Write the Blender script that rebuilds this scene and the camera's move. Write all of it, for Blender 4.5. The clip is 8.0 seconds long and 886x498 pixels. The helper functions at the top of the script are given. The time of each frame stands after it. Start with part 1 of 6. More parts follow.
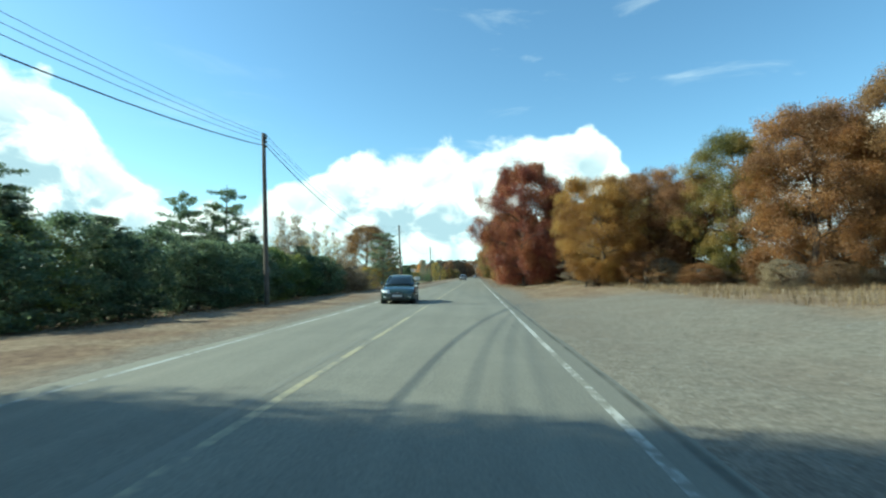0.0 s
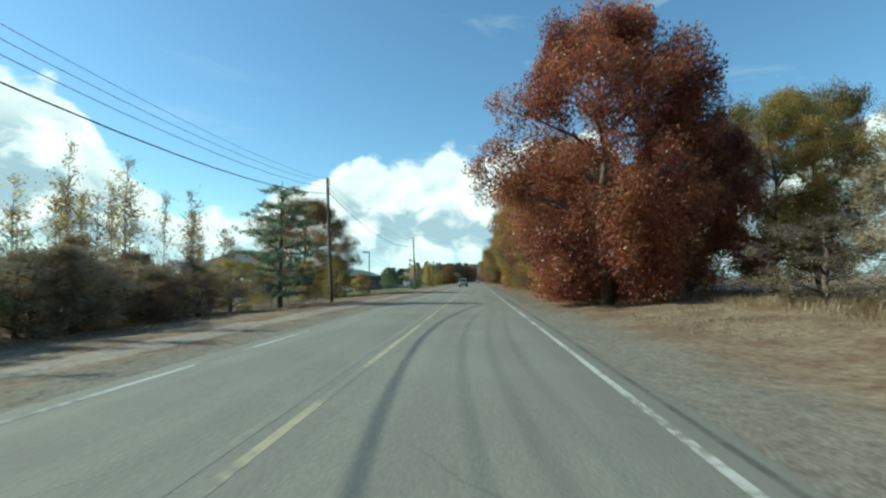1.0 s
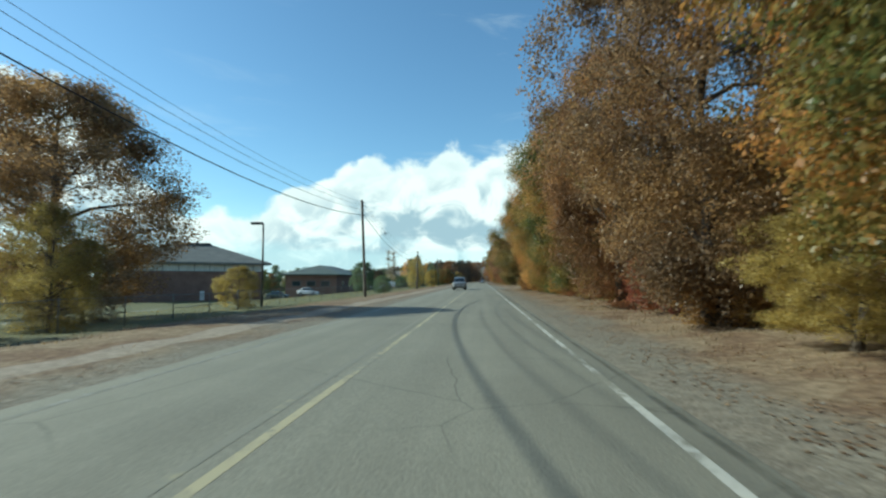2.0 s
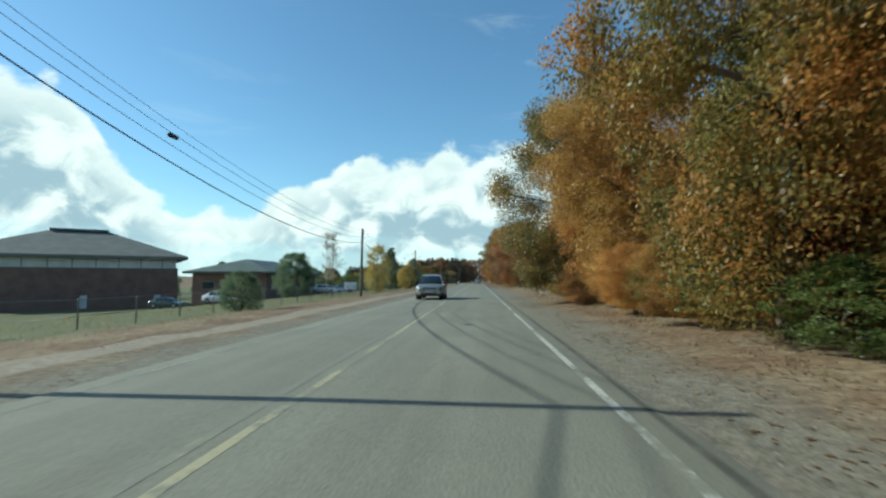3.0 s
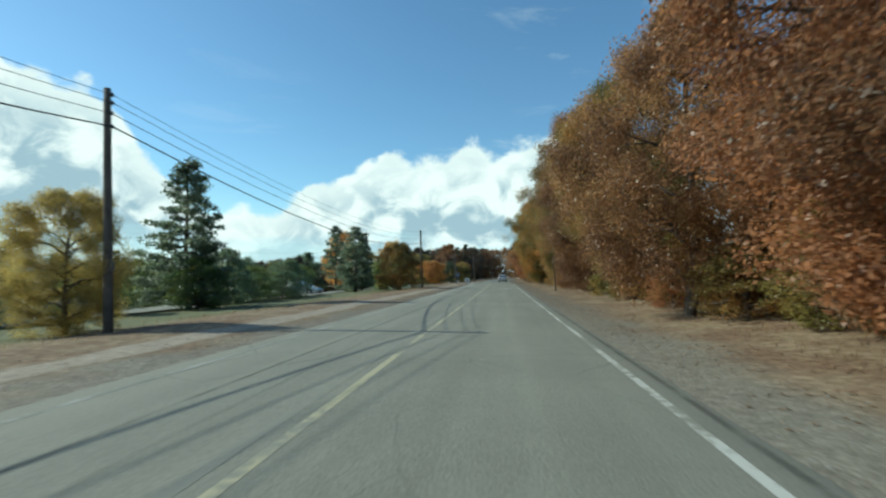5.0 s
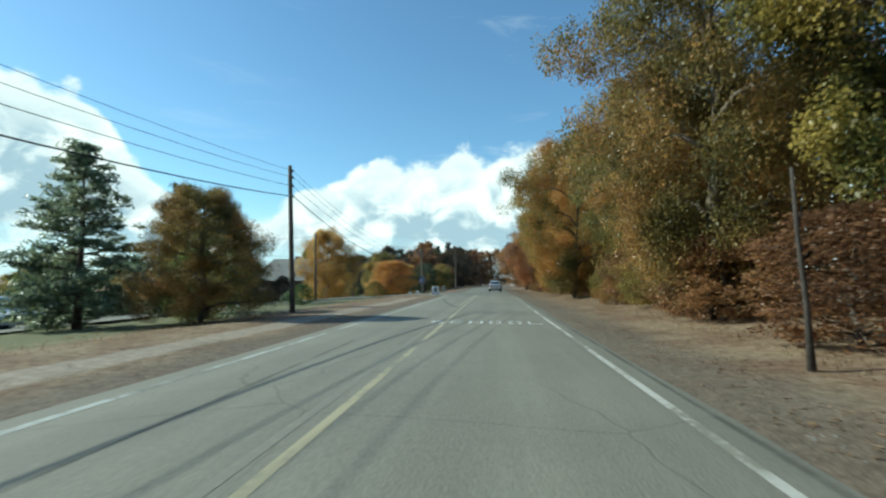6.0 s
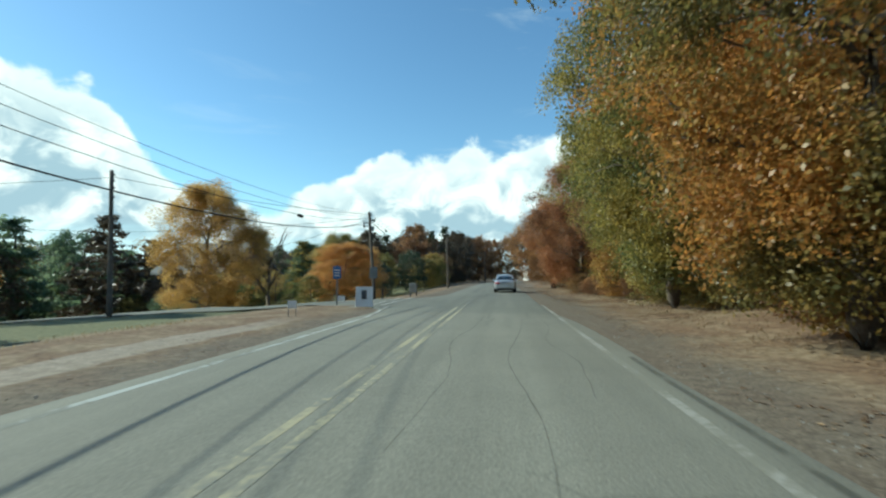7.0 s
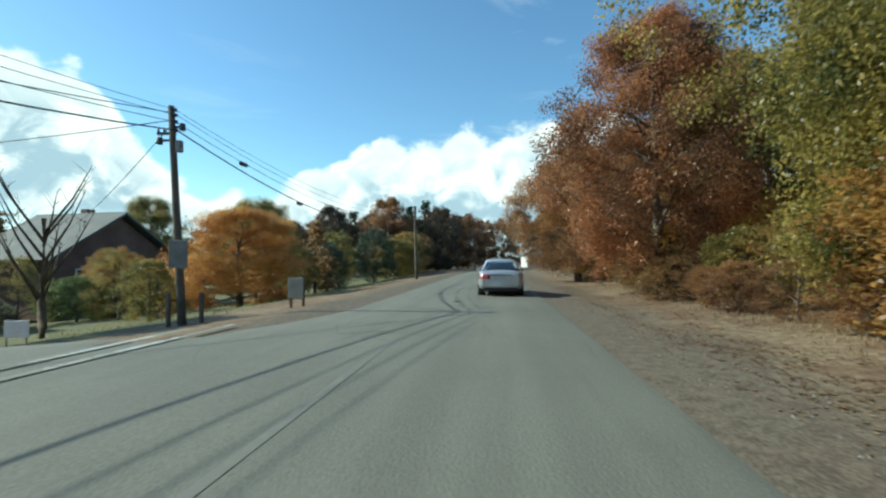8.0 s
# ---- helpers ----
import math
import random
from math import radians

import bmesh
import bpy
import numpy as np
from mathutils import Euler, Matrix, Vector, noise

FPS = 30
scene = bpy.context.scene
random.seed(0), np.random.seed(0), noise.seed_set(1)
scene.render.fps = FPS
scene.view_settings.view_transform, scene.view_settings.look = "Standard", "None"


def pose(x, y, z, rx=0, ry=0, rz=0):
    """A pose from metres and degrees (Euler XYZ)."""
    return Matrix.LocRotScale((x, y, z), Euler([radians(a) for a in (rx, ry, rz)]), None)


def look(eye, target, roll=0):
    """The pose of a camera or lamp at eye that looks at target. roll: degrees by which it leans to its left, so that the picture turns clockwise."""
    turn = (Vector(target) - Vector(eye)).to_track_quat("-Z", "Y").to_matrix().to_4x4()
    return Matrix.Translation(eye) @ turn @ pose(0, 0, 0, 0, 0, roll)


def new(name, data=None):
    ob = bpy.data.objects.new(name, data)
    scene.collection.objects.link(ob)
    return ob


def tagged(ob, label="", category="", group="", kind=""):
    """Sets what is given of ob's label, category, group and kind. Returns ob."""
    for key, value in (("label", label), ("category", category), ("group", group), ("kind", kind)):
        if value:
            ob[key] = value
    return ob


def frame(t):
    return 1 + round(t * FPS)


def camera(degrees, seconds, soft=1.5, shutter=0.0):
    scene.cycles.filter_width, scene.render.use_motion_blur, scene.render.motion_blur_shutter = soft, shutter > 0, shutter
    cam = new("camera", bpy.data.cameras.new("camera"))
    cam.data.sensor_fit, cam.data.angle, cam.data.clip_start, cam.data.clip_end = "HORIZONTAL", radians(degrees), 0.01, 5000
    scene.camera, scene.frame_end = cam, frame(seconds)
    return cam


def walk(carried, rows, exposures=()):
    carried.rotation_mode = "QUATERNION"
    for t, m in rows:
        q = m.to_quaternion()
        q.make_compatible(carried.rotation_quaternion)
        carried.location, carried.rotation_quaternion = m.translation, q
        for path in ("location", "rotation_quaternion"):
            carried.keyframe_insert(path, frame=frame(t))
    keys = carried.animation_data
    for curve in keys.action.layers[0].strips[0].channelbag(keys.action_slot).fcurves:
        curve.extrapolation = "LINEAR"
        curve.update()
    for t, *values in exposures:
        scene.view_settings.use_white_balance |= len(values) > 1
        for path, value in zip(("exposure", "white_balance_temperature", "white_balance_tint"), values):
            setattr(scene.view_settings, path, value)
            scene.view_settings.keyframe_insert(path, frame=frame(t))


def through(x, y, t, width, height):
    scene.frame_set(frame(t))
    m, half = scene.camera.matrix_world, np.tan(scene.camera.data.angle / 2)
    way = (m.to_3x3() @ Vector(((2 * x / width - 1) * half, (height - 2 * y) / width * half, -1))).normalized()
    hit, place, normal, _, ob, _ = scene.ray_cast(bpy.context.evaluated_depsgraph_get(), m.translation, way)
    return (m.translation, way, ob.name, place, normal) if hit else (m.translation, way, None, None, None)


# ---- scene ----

# ---- the camera: driven along the right-hand lane, x to the right, y along the road ----
cam = camera(82.1, 8.0, soft=2.3, shutter=0.06)
EYE = 1.33
# seconds, x, y, tilt up, turn to the left
PATH = [
    (0, 0.39, -0.00, 3.00, 3.61),
    (0.3, 0.10, 10.94, 3.65, 3.96),
    (0.5, 0.19, 18.26, 3.35, 4.77),
    (1, -0.01, 36.66, 3.52, 3.86),
    (1.2, 0.09, 43.88, 3.44, 3.91),
    (1.5, 0.07, 54.34, 3.56, 4.27),
    (1.7, 0.10, 61.37, 3.42, 4.13),
    (2.8, 0.09, 99.53, 3.69, 5.37),
    (3, 0.29, 106.49, 3.47, 3.96),
    (3.2, 0.59, 113.53, 3.39, 4.34),
    (3.5, 0.43, 124.63, 2.93, 7.58),
    (4, 0.11, 143.13, 3.24, 5.19),
    (4.5, 0.10, 161.65, 3.56, 7.56),
    (4.7, 0.10, 169.05, 2.99, 6.76),
    (5.8, -0.25, 209.61, 3.20, 6.43),
    (6, -0.15, 216.58, 3.68, 5.61),
    (6.2, -0.04, 223.19, 3.06, 5.12),
    (6.5, -0.05, 232.45, 3.13, 6.83),
    (7, -0.09, 246.26, 3.03, 6.61),
    (7.5, -0.05, 258.54, 1.10, 5.00),
    (7.6, -0.00, 260.43, 1.00, 4.36),
    (7.8, 0.17, 263.96, 0.98, 4.12),
    (8, -0.01, 267.41, 1.45, 6.00),
]
walk(cam, [(t, pose(x, y, EYE, 90 + tilt, 0, turn)) for t, x, y, tilt, turn in PATH],
     exposures=[(0, 0.76, 6050, -15), (0.4, 0.55, 6050, -15), (1.0, 0.44, 6000, -13), (1.5, 0.40, 5950, -11), (3.0, 0.30, 5950, -11), (4.5, 0.26, 5950, -11), (5.8, 0.27, 5950, -11), (6.0, 0.44, 5950, -11), (7.5, 0.46, 5950, -11), (8, 0.54, 5950, -11)])

# ---- daylight: low autumn sun from the left, blue sky with a bank of cumulus ----
SUN_EL, SUN_AZ = radians(32), radians(-88)
SUN_DIR = Vector((math.sin(SUN_AZ) * math.cos(SUN_EL), math.cos(SUN_AZ) * math.cos(SUN_EL), math.sin(SUN_EL)))
sun = new("sun", bpy.data.lights.new("sun", "SUN"))
sun.data.energy, sun.data.angle, sun.data.color = 4.2, radians(0.53), (1.0, 0.93, 0.82)
sun.matrix_world = look(SUN_DIR * 200, (0, 0, 0))


def nd(nt, kind, ins=None, **attrs):
    """A node; ins maps input names or numbers to values or sockets."""
    n = nt.nodes.new("ShaderNode" + kind)
    for k, v in attrs.items():
        setattr(n, k, v)
    for k, v in (ins or {}).items():
        if isinstance(v, bpy.types.NodeSocket):
            nt.links.new(v, n.inputs[k])
        else:
            n.inputs[k].default_value = v
    return n


def mth(nt, op, a, b=0.0, c=0.0):
    return nd(nt, "Math", {0: a, 1: b, 2: c}, operation=op).outputs[0]


def ramp(nt, fac, stops):
    n = nd(nt, "ValToRGB", {0: fac})
    e = n.color_ramp.elements
    while len(e) < len(stops):
        e.new(0.5)
    for el, (p, c) in zip(e, stops):
        el.position = p
        el.color = (*c, 1) if not isinstance(c, float) else (c, c, c, 1)
    return n.outputs[0]


def mix(nt, fac, a, b, mode="MIX"):
    return nd(nt, "Mix", {0: fac, 6: a, 7: b}, data_type="RGBA", blend_type=mode).outputs[2]


def step(nt, v, lo, hi):
    return nd(nt, "MapRange", {0: v, 1: lo, 2: hi}, interpolation_type="SMOOTHSTEP").outputs[0]


def fbm(nt, vec, scale, detail=4.0, rough=0.5, dist=0.0):
    return nd(nt, "TexNoise", {"Vector": vec, "Scale": scale, "Detail": detail, "Roughness": rough, "Distortion": dist}).outputs[0]


def build_sky():
    w = bpy.data.worlds.new("sky")
    scene.world = w
    w.use_nodes = True
    nt = w.node_tree
    bg = nt.nodes["Background"]
    sky = nd(nt, "TexSky", sky_type="NISHITA", sun_disc=False, sun_elevation=SUN_EL, sun_rotation=SUN_AZ,
             air_density=1.0, dust_density=0.4, ozone_density=2.5)
    vec = nd(nt, "TexCoord").outputs["Generated"]
    s = nd(nt, "SeparateXYZ", {0: vec})
    az = mth(nt, "ARCTAN2", s.outputs[0], s.outputs[1])
    el = mth(nt, "ARCSINE", s.outputs[2])
    flat = nd(nt, "CombineXYZ", {0: az, 1: mth(nt, "MULTIPLY", el, 1.25), 2: 0.37}).outputs[0]
    # outline of the cloud bank over the azimuth from -1.2 to 1.2 rad
    u = nd(nt, "MapRange", {0: az, 1: -1.2, 2: 1.2}).outputs[0]
    top = ramp(nt, u, [(0.0, 0.30), (0.15, 0.34), (0.201, 0.315), (0.213, 0.285), (0.226, 0.23), (0.257, 0.165), (0.275, 0.13), (0.3125, 0.145),
                       (0.338, 0.175), (0.375, 0.205), (0.39, 0.24), (0.417, 0.255), (0.479, 0.275), (0.50, 0.268), (0.541, 0.285), (0.553, 0.286), (0.568, 0.282), (0.595, 0.288), (0.615, 0.24),
                       (0.6475, 0.13), (0.67, 0.175), (0.74, 0.21), (0.775, 0.26), (0.86, 0.16), (1.0, 0.12)])
    big = fbm(nt, flat, 9.0, 5.0, 0.55, 0.2)
    puff = nd(nt, "TexVoronoi", {"Vector": nd(nt, "VectorMath", {0: flat, 1: mix(nt, 0.06, flat, nd(nt, "TexNoise", {"Vector": flat, "Scale": 14.0, "Detail": 4.0}).outputs[1])}, operation="ADD").outputs[0],
                                 "Scale": 9.0, "Smoothness": 0.25}, feature="SMOOTH_F1").outputs[0]
    h = mth(nt, "SUBTRACT", mth(nt, "ADD", top, mth(nt, "MULTIPLY", mth(nt, "SUBTRACT", big, 0.62), 0.11)), el)
    h = mth(nt, "ADD", h, mth(nt, "MULTIPLY", mth(nt, "SUBTRACT", 0.42, puff), 0.03))
    body = step(nt, h, 0.0, 0.018)
    # flat grey base with clear pale sky under it
    low = fbm(nt, nd(nt, "CombineXYZ", {0: mth(nt, "MULTIPLY", az, 3.0), 1: mth(nt, "MULTIPLY", el, 16.0), 2: 1.7}).outputs[0], 2.2, 4.0)
    base = step(nt, mth(nt, "SUBTRACT", el, mth(nt, "MULTIPLY", low, 0.10)), -0.005, 0.04)
    body = mth(nt, "MULTIPLY", body, mth(nt, "ADD", mth(nt, "MULTIPLY", base, 0.55), 0.45))
    # thin high wisps
    wv = nd(nt, "CombineXYZ", {0: mth(nt, "MULTIPLY", az, 1.3), 1: mth(nt, "MULTIPLY", el, 6.0), 2: 4.2}).outputs[0]
    wisp = step(nt, fbm(nt, wv, 2.6, 6.0, 0.6, 0.6), 0.58, 0.80)
    wisp = mth(nt, "MULTIPLY", mth(nt, "MULTIPLY", wisp, step(nt, el, 0.75, 0.25)), mth(nt, "ADD", 0.25, mth(nt, "MULTIPLY", step(nt, az, -0.25, 0.15), 0.75)))
    shade = fbm(nt, flat, 13.0, 5.0, 0.55, 0.5)
    depth = step(nt, h, 0.01, 0.12)
    dark = mth(nt, "MULTIPLY", step(nt, shade, 0.38, 0.60), mth(nt, "ADD", 0.22, mth(nt, "MULTIPLY", depth, 0.78)))
    dark = mth(nt, "MINIMUM", mth(nt, "MAXIMUM", dark, 0.0), 1.0)
    cloud = mix(nt, dark, (1.0, 1.0, 0.99, 1), (0.42, 0.53, 0.62, 1))
    cloud = nd(nt, "VectorMath", {0: cloud, "Scale": CLOUD_GAIN}, operation="SCALE").outputs[0]
    blue = nd(nt, "VectorMath", {0: sky.outputs[0], "Scale": SKY_GAIN}, operation="SCALE").outputs[0]
    blue = mix(nt, 1.0, blue, SKY_TINT, "MULTIPLY")
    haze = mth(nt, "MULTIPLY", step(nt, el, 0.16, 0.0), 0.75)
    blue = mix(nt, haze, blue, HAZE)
    blue = mix(nt, mth(nt, "MULTIPLY", wisp, 0.45), blue, cloud)
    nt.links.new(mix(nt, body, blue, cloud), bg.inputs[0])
    bg.inputs[1].default_value = 1.0


SKY_GAIN, CLOUD_GAIN = 0.120, 0.86
SKY_TINT = (0.90, 1.01, 1.06, 1)
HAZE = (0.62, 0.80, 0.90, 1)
build_sky()

# ---- materials ----
def material(name, rough=0.85, metal=0.0, spec=0.4):
    m = bpy.data.materials.new(name)
    m.use_nodes = True
    b = m.node_tree.nodes["Principled BSDF"]
    b.inputs["Roughness"].default_value, b.inputs["Metallic"].default_value = rough, metal
    b.inputs["Specular IOR Level"].default_value = spec
    return m, m.node_tree, b


def where(nt):
    return nd(nt, "NewGeometry").outputs["Position"]


def bump(nt, b, height, strength, dist):
    n = nd(nt, "Bump", {"Strength": strength, "Distance": dist, "Height": height})
    nt.links.new(n.outputs[0], b.inputs["Normal"])


def worn(name, c1, c2, scale, rough=0.85, metal=0.0, fine=40.0, depth=0.01, spec=0.4):
    """Two-scale mottled surface in object coordinates."""
    m, nt, b = material(name, rough, metal, spec)
    v = nd(nt, "TexCoord").outputs["Object"]
    a, f = fbm(nt, v, scale, 5.0, 0.6), fbm(nt, v, fine, 3.0)
    k = step(nt, mth(nt, "ADD", mth(nt, "MULTIPLY", a, 0.7), mth(nt, "MULTIPLY", f, 0.3)), 0.32, 0.68)
    nt.links.new(mix(nt, k, (*c1, 1), (*c2, 1)), b.inputs["Base Color"])
    bump(nt, b, f, 0.35, depth)
    return m


def leaves(name, c1, c2, c3, through=0.58):
    """Leaf blades, each with its own colour between three, in drifts through the crown."""
    m, nt, b = material(name, 0.42, 0.0, 0.5)
    r = nd(nt, "NewGeometry").outputs["Random Per Island"]
    o = nd(nt, "ObjectInfo").outputs["Random"]
    drift = fbm(nt, where(nt), 0.42, 3.0)
    k = mth(nt, "ADD", mth(nt, "MULTIPLY", r, 0.36), mth(nt, "MULTIPLY", step(nt, drift, 0.36, 0.64), 0.62))
    k = mth(nt, "ADD", k, mth(nt, "MULTIPLY", mth(nt, "SUBTRACT", o, 0.5), 0.2))
    c = ramp(nt, k, [(0.12, c1), (0.5, c2), (0.9, c3)])
    c = mix(nt, 1.0, c, ramp(nt, mth(nt, "FRACT", mth(nt, "MULTIPLY", r, 7.13)), [(0.0, 0.72), (1.0, 1.25)]), "MULTIPLY")
    nt.links.new(c, b.inputs["Base Color"])
    t = nd(nt, "BsdfTranslucent", {0: c})
    s = nd(nt, "MixShader", {0: through, 1: b.outputs[0], 2: t.outputs[0]})
    nt.links.new(s.outputs[0], nt.nodes["Material Output"].inputs[0])
    return m


RED = leaves("leaves_red", (0.19, 0.065, 0.048), (0.33, 0.115, 0.068), (0.42, 0.19, 0.085))
CRIMSON = leaves("leaves_crimson", (0.15, 0.036, 0.032), (0.29, 0.075, 0.055), (0.36, 0.15, 0.06))
RUST = leaves("leaves_rust", (0.20, 0.115, 0.055), (0.37, 0.195, 0.085), (0.50, 0.28, 0.105))
AMBER = leaves("leaves_amber", (0.24, 0.13, 0.042), (0.41, 0.225, 0.065), (0.52, 0.33, 0.10))
ORANGE = leaves("leaves_orange", (0.42, 0.20, 0.060), (0.62, 0.33, 0.10), (0.72, 0.46, 0.16))
HONEY = leaves("leaves_honey", (0.34, 0.205, 0.058), (0.56, 0.335, 0.096), (0.66, 0.46, 0.16))
GOLD = leaves("leaves_gold", (0.29, 0.22, 0.068), (0.49, 0.37, 0.108), (0.59, 0.47, 0.16))
OLIVE = leaves("leaves_olive", (0.13, 0.135, 0.045), (0.29, 0.245, 0.075), (0.46, 0.31, 0.10))
FLAME = leaves("leaves_flame", (0.11, 0.108, 0.037), (0.265, 0.195, 0.055), (0.48, 0.22, 0.055))
BROWN = leaves("leaves_brown", (0.19, 0.125, 0.07), (0.32, 0.20, 0.095), (0.42, 0.25, 0.10))
MIXED = leaves("leaves_mixed", (0.085, 0.115, 0.036), (0.285, 0.22, 0.062), (0.47, 0.215, 0.06))
RUSSET = leaves("leaves_russet", (0.17, 0.10, 0.055), (0.35, 0.165, 0.08), (0.47, 0.215, 0.09))
BRONZE = leaves("leaves_bronze", (0.13, 0.125, 0.046), (0.285, 0.208, 0.069), (0.41, 0.222, 0.073))
LIME = leaves("leaves_yellow_olive", (0.08, 0.10, 0.034), (0.275, 0.232, 0.06), (0.45, 0.345, 0.092))
GREEN = leaves("leaves_green", (0.09, 0.145, 0.05), (0.17, 0.22, 0.068), (0.28, 0.29, 0.09))
NEEDLE = leaves("needles_dark", (0.095, 0.15, 0.088), (0.16, 0.22, 0.122), (0.225, 0.275, 0.148), 0.6)
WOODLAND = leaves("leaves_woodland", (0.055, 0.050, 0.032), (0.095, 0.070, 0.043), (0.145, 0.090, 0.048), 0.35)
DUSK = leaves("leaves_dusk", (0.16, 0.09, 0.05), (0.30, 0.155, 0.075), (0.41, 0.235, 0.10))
NEEDLE_DARK = leaves("needles_deep", (0.03, 0.052, 0.03), (0.055, 0.082, 0.042), (0.095, 0.115, 0.058), 0.25)
NEEDLE_BLUE = leaves("needles_dull", (0.13, 0.175, 0.115), (0.21, 0.26, 0.165), (0.29, 0.325, 0.195), 0.5)
TWIG = leaves("twigs_grey", (0.209, 0.174, 0.128), (0.348, 0.291, 0.198), (0.512, 0.396, 0.232), 0.45)
BRUSH = leaves("brush_grey", (0.15, 0.12, 0.088), (0.25, 0.205, 0.145), (0.36, 0.28, 0.17), 0.35)
DRY = leaves("dry_grass", (0.20, 0.14, 0.075), (0.32, 0.235, 0.13), (0.42, 0.33, 0.20), 0.5)
LITTER = leaves("fallen_leaves", (0.15, 0.088, 0.050), (0.24, 0.155, 0.088), (0.33, 0.235, 0.14), 0.3)
BARK = worn("bark_grey", (0.07, 0.055, 0.042), (0.17, 0.14, 0.11), 3.0, 0.95, fine=22.0, depth=0.03)
BARK_BLACK = worn("bark_black", (0.030, 0.026, 0.023), (0.075, 0.062, 0.052), 6.0, 0.9, fine=50.0)
BARK_PALE = worn("bark_pale", (0.24, 0.20, 0.15), (0.40, 0.35, 0.27), 3.0, 0.9, fine=30.0, depth=0.02)
POLE_WOOD = worn("pole_wood", (0.075, 0.062, 0.050), (0.165, 0.138, 0.112), 2.0, 0.9, fine=30.0)
WIRE = worn("black_cable", (0.012, 0.012, 0.013), (0.03, 0.03, 0.03), 2.0, 0.6)
GALV = worn("galvanised_steel", (0.16, 0.165, 0.165), (0.27, 0.275, 0.275), 4.0, 0.5, 0.6)
STEEL_DARK = worn("dark_steel", (0.05, 0.05, 0.05), (0.11, 0.11, 0.11), 4.0, 0.5, 0.5)
BRICK_WALL = worn("brick_brown", (0.15, 0.09, 0.072), (0.22, 0.135, 0.105), 0.6, 0.9, fine=9.0)
ROOF_GREY = worn("roof_grey", (0.115, 0.118, 0.108), (0.17, 0.168, 0.152), 0.5, 0.8, fine=8.0)
ROOF_GREEN = worn("roof_green_grey", (0.070, 0.086, 0.074), (0.115, 0.132, 0.112), 0.5, 0.6, fine=8.0)
PALE = worn("pale_panel", (0.52, 0.52, 0.49), (0.68, 0.68, 0.65), 0.7, 0.7, fine=12.0)
WHITE = worn("white_board", (0.60, 0.61, 0.60), (0.78, 0.78, 0.76), 2.0, 0.55, fine=20.0, depth=0.002)
BLUE_SIGN = worn("blue_sign", (0.02, 0.09, 0.24), (0.04, 0.13, 0.32), 3.0, 0.4, fine=20.0, depth=0.001)
GREY_SIGN = worn("grey_board", (0.12, 0.125, 0.12), (0.20, 0.205, 0.195), 2.0, 0.6, fine=20.0, depth=0.002)
GRAVEL = worn("gravel_stone", (0.14, 0.135, 0.12), (0.26, 0.25, 0.22), 1.2, 0.95, fine=9.0)


def rubbed(name, c, most):
    """Tar or a dark mark, thinner towards the rims of its strip."""
    m, nt, b = material(name, 0.8)
    b.inputs["Base Color"].default_value = (*c, 1)
    rim = nd(nt, "Attribute", attribute_name="rim").outputs["Fac"]
    n = fbm(nt, where(nt), 1.3, 6.0, 0.7)
    k = mth(nt, "MULTIPLY", mth(nt, "MULTIPLY", step(nt, rim, 0.0, 0.8), step(nt, n, 0.25, 0.62)), most)
    nt.links.new(k, b.inputs["Alpha"])
    return m


SEAM = rubbed("seam_and_mark", (0.065, 0.064, 0.056), 0.40)
DARK_MARK = rubbed("dark_mark", (0.10, 0.098, 0.085), 0.14)


def glass(name, tint):
    m, nt, b = material(name, 0.05, 0.0, 0.8)
    b.inputs["Base Color"].default_value = (*tint, 1)
    return m


def paint(name, c, rough=0.3, metal=0.0):
    m, nt, b = material(name, rough, metal, 0.5)
    v = nd(nt, "TexCoord").outputs["Object"]
    d = fbm(nt, v, 1.8, 4.0)
    c2 = tuple(0.75 * x + 0.03 for x in c)
    nt.links.new(mix(nt, step(nt, d, 0.35, 0.8), (*c, 1), (*c2, 1)), b.inputs["Base Color"])
    b.inputs["Coat Weight"].default_value = 0.6
    b.inputs["Coat Roughness"].default_value = 0.08
    return m


CAR_GLASS = glass("car_glass", (0.015, 0.02, 0.022))
WINDOW = glass("window_glass", (0.03, 0.04, 0.045))
SILVER = paint("silver_paint", (0.50, 0.52, 0.54), 0.3, 0.5)
DARK_GREEN = paint("dark_green_paint", (0.030, 0.058, 0.056), 0.22, 0.15)
GREY_PAINT = paint("grey_paint", (0.30, 0.31, 0.31), 0.28, 0.45)
WHITE_PAINT = paint("white_paint", (0.70, 0.71, 0.71), 0.3)
RUBBER = worn("rubber", (0.012, 0.012, 0.012), (0.03, 0.03, 0.03), 5.0, 0.85)
BLACK = worn("black_plastic", (0.012, 0.012, 0.013), (0.03, 0.03, 0.03), 5.0, 0.5)
RIM = worn("alloy", (0.32, 0.33, 0.34), (0.48, 0.48, 0.49), 6.0, 0.35, 0.8)
TAIL = paint("red_lens", (0.30, 0.012, 0.012), 0.15)
HEAD = paint("clear_lens", (0.72, 0.74, 0.74), 0.1)
PLATE = paint("plate", (0.45, 0.46, 0.48), 0.4)


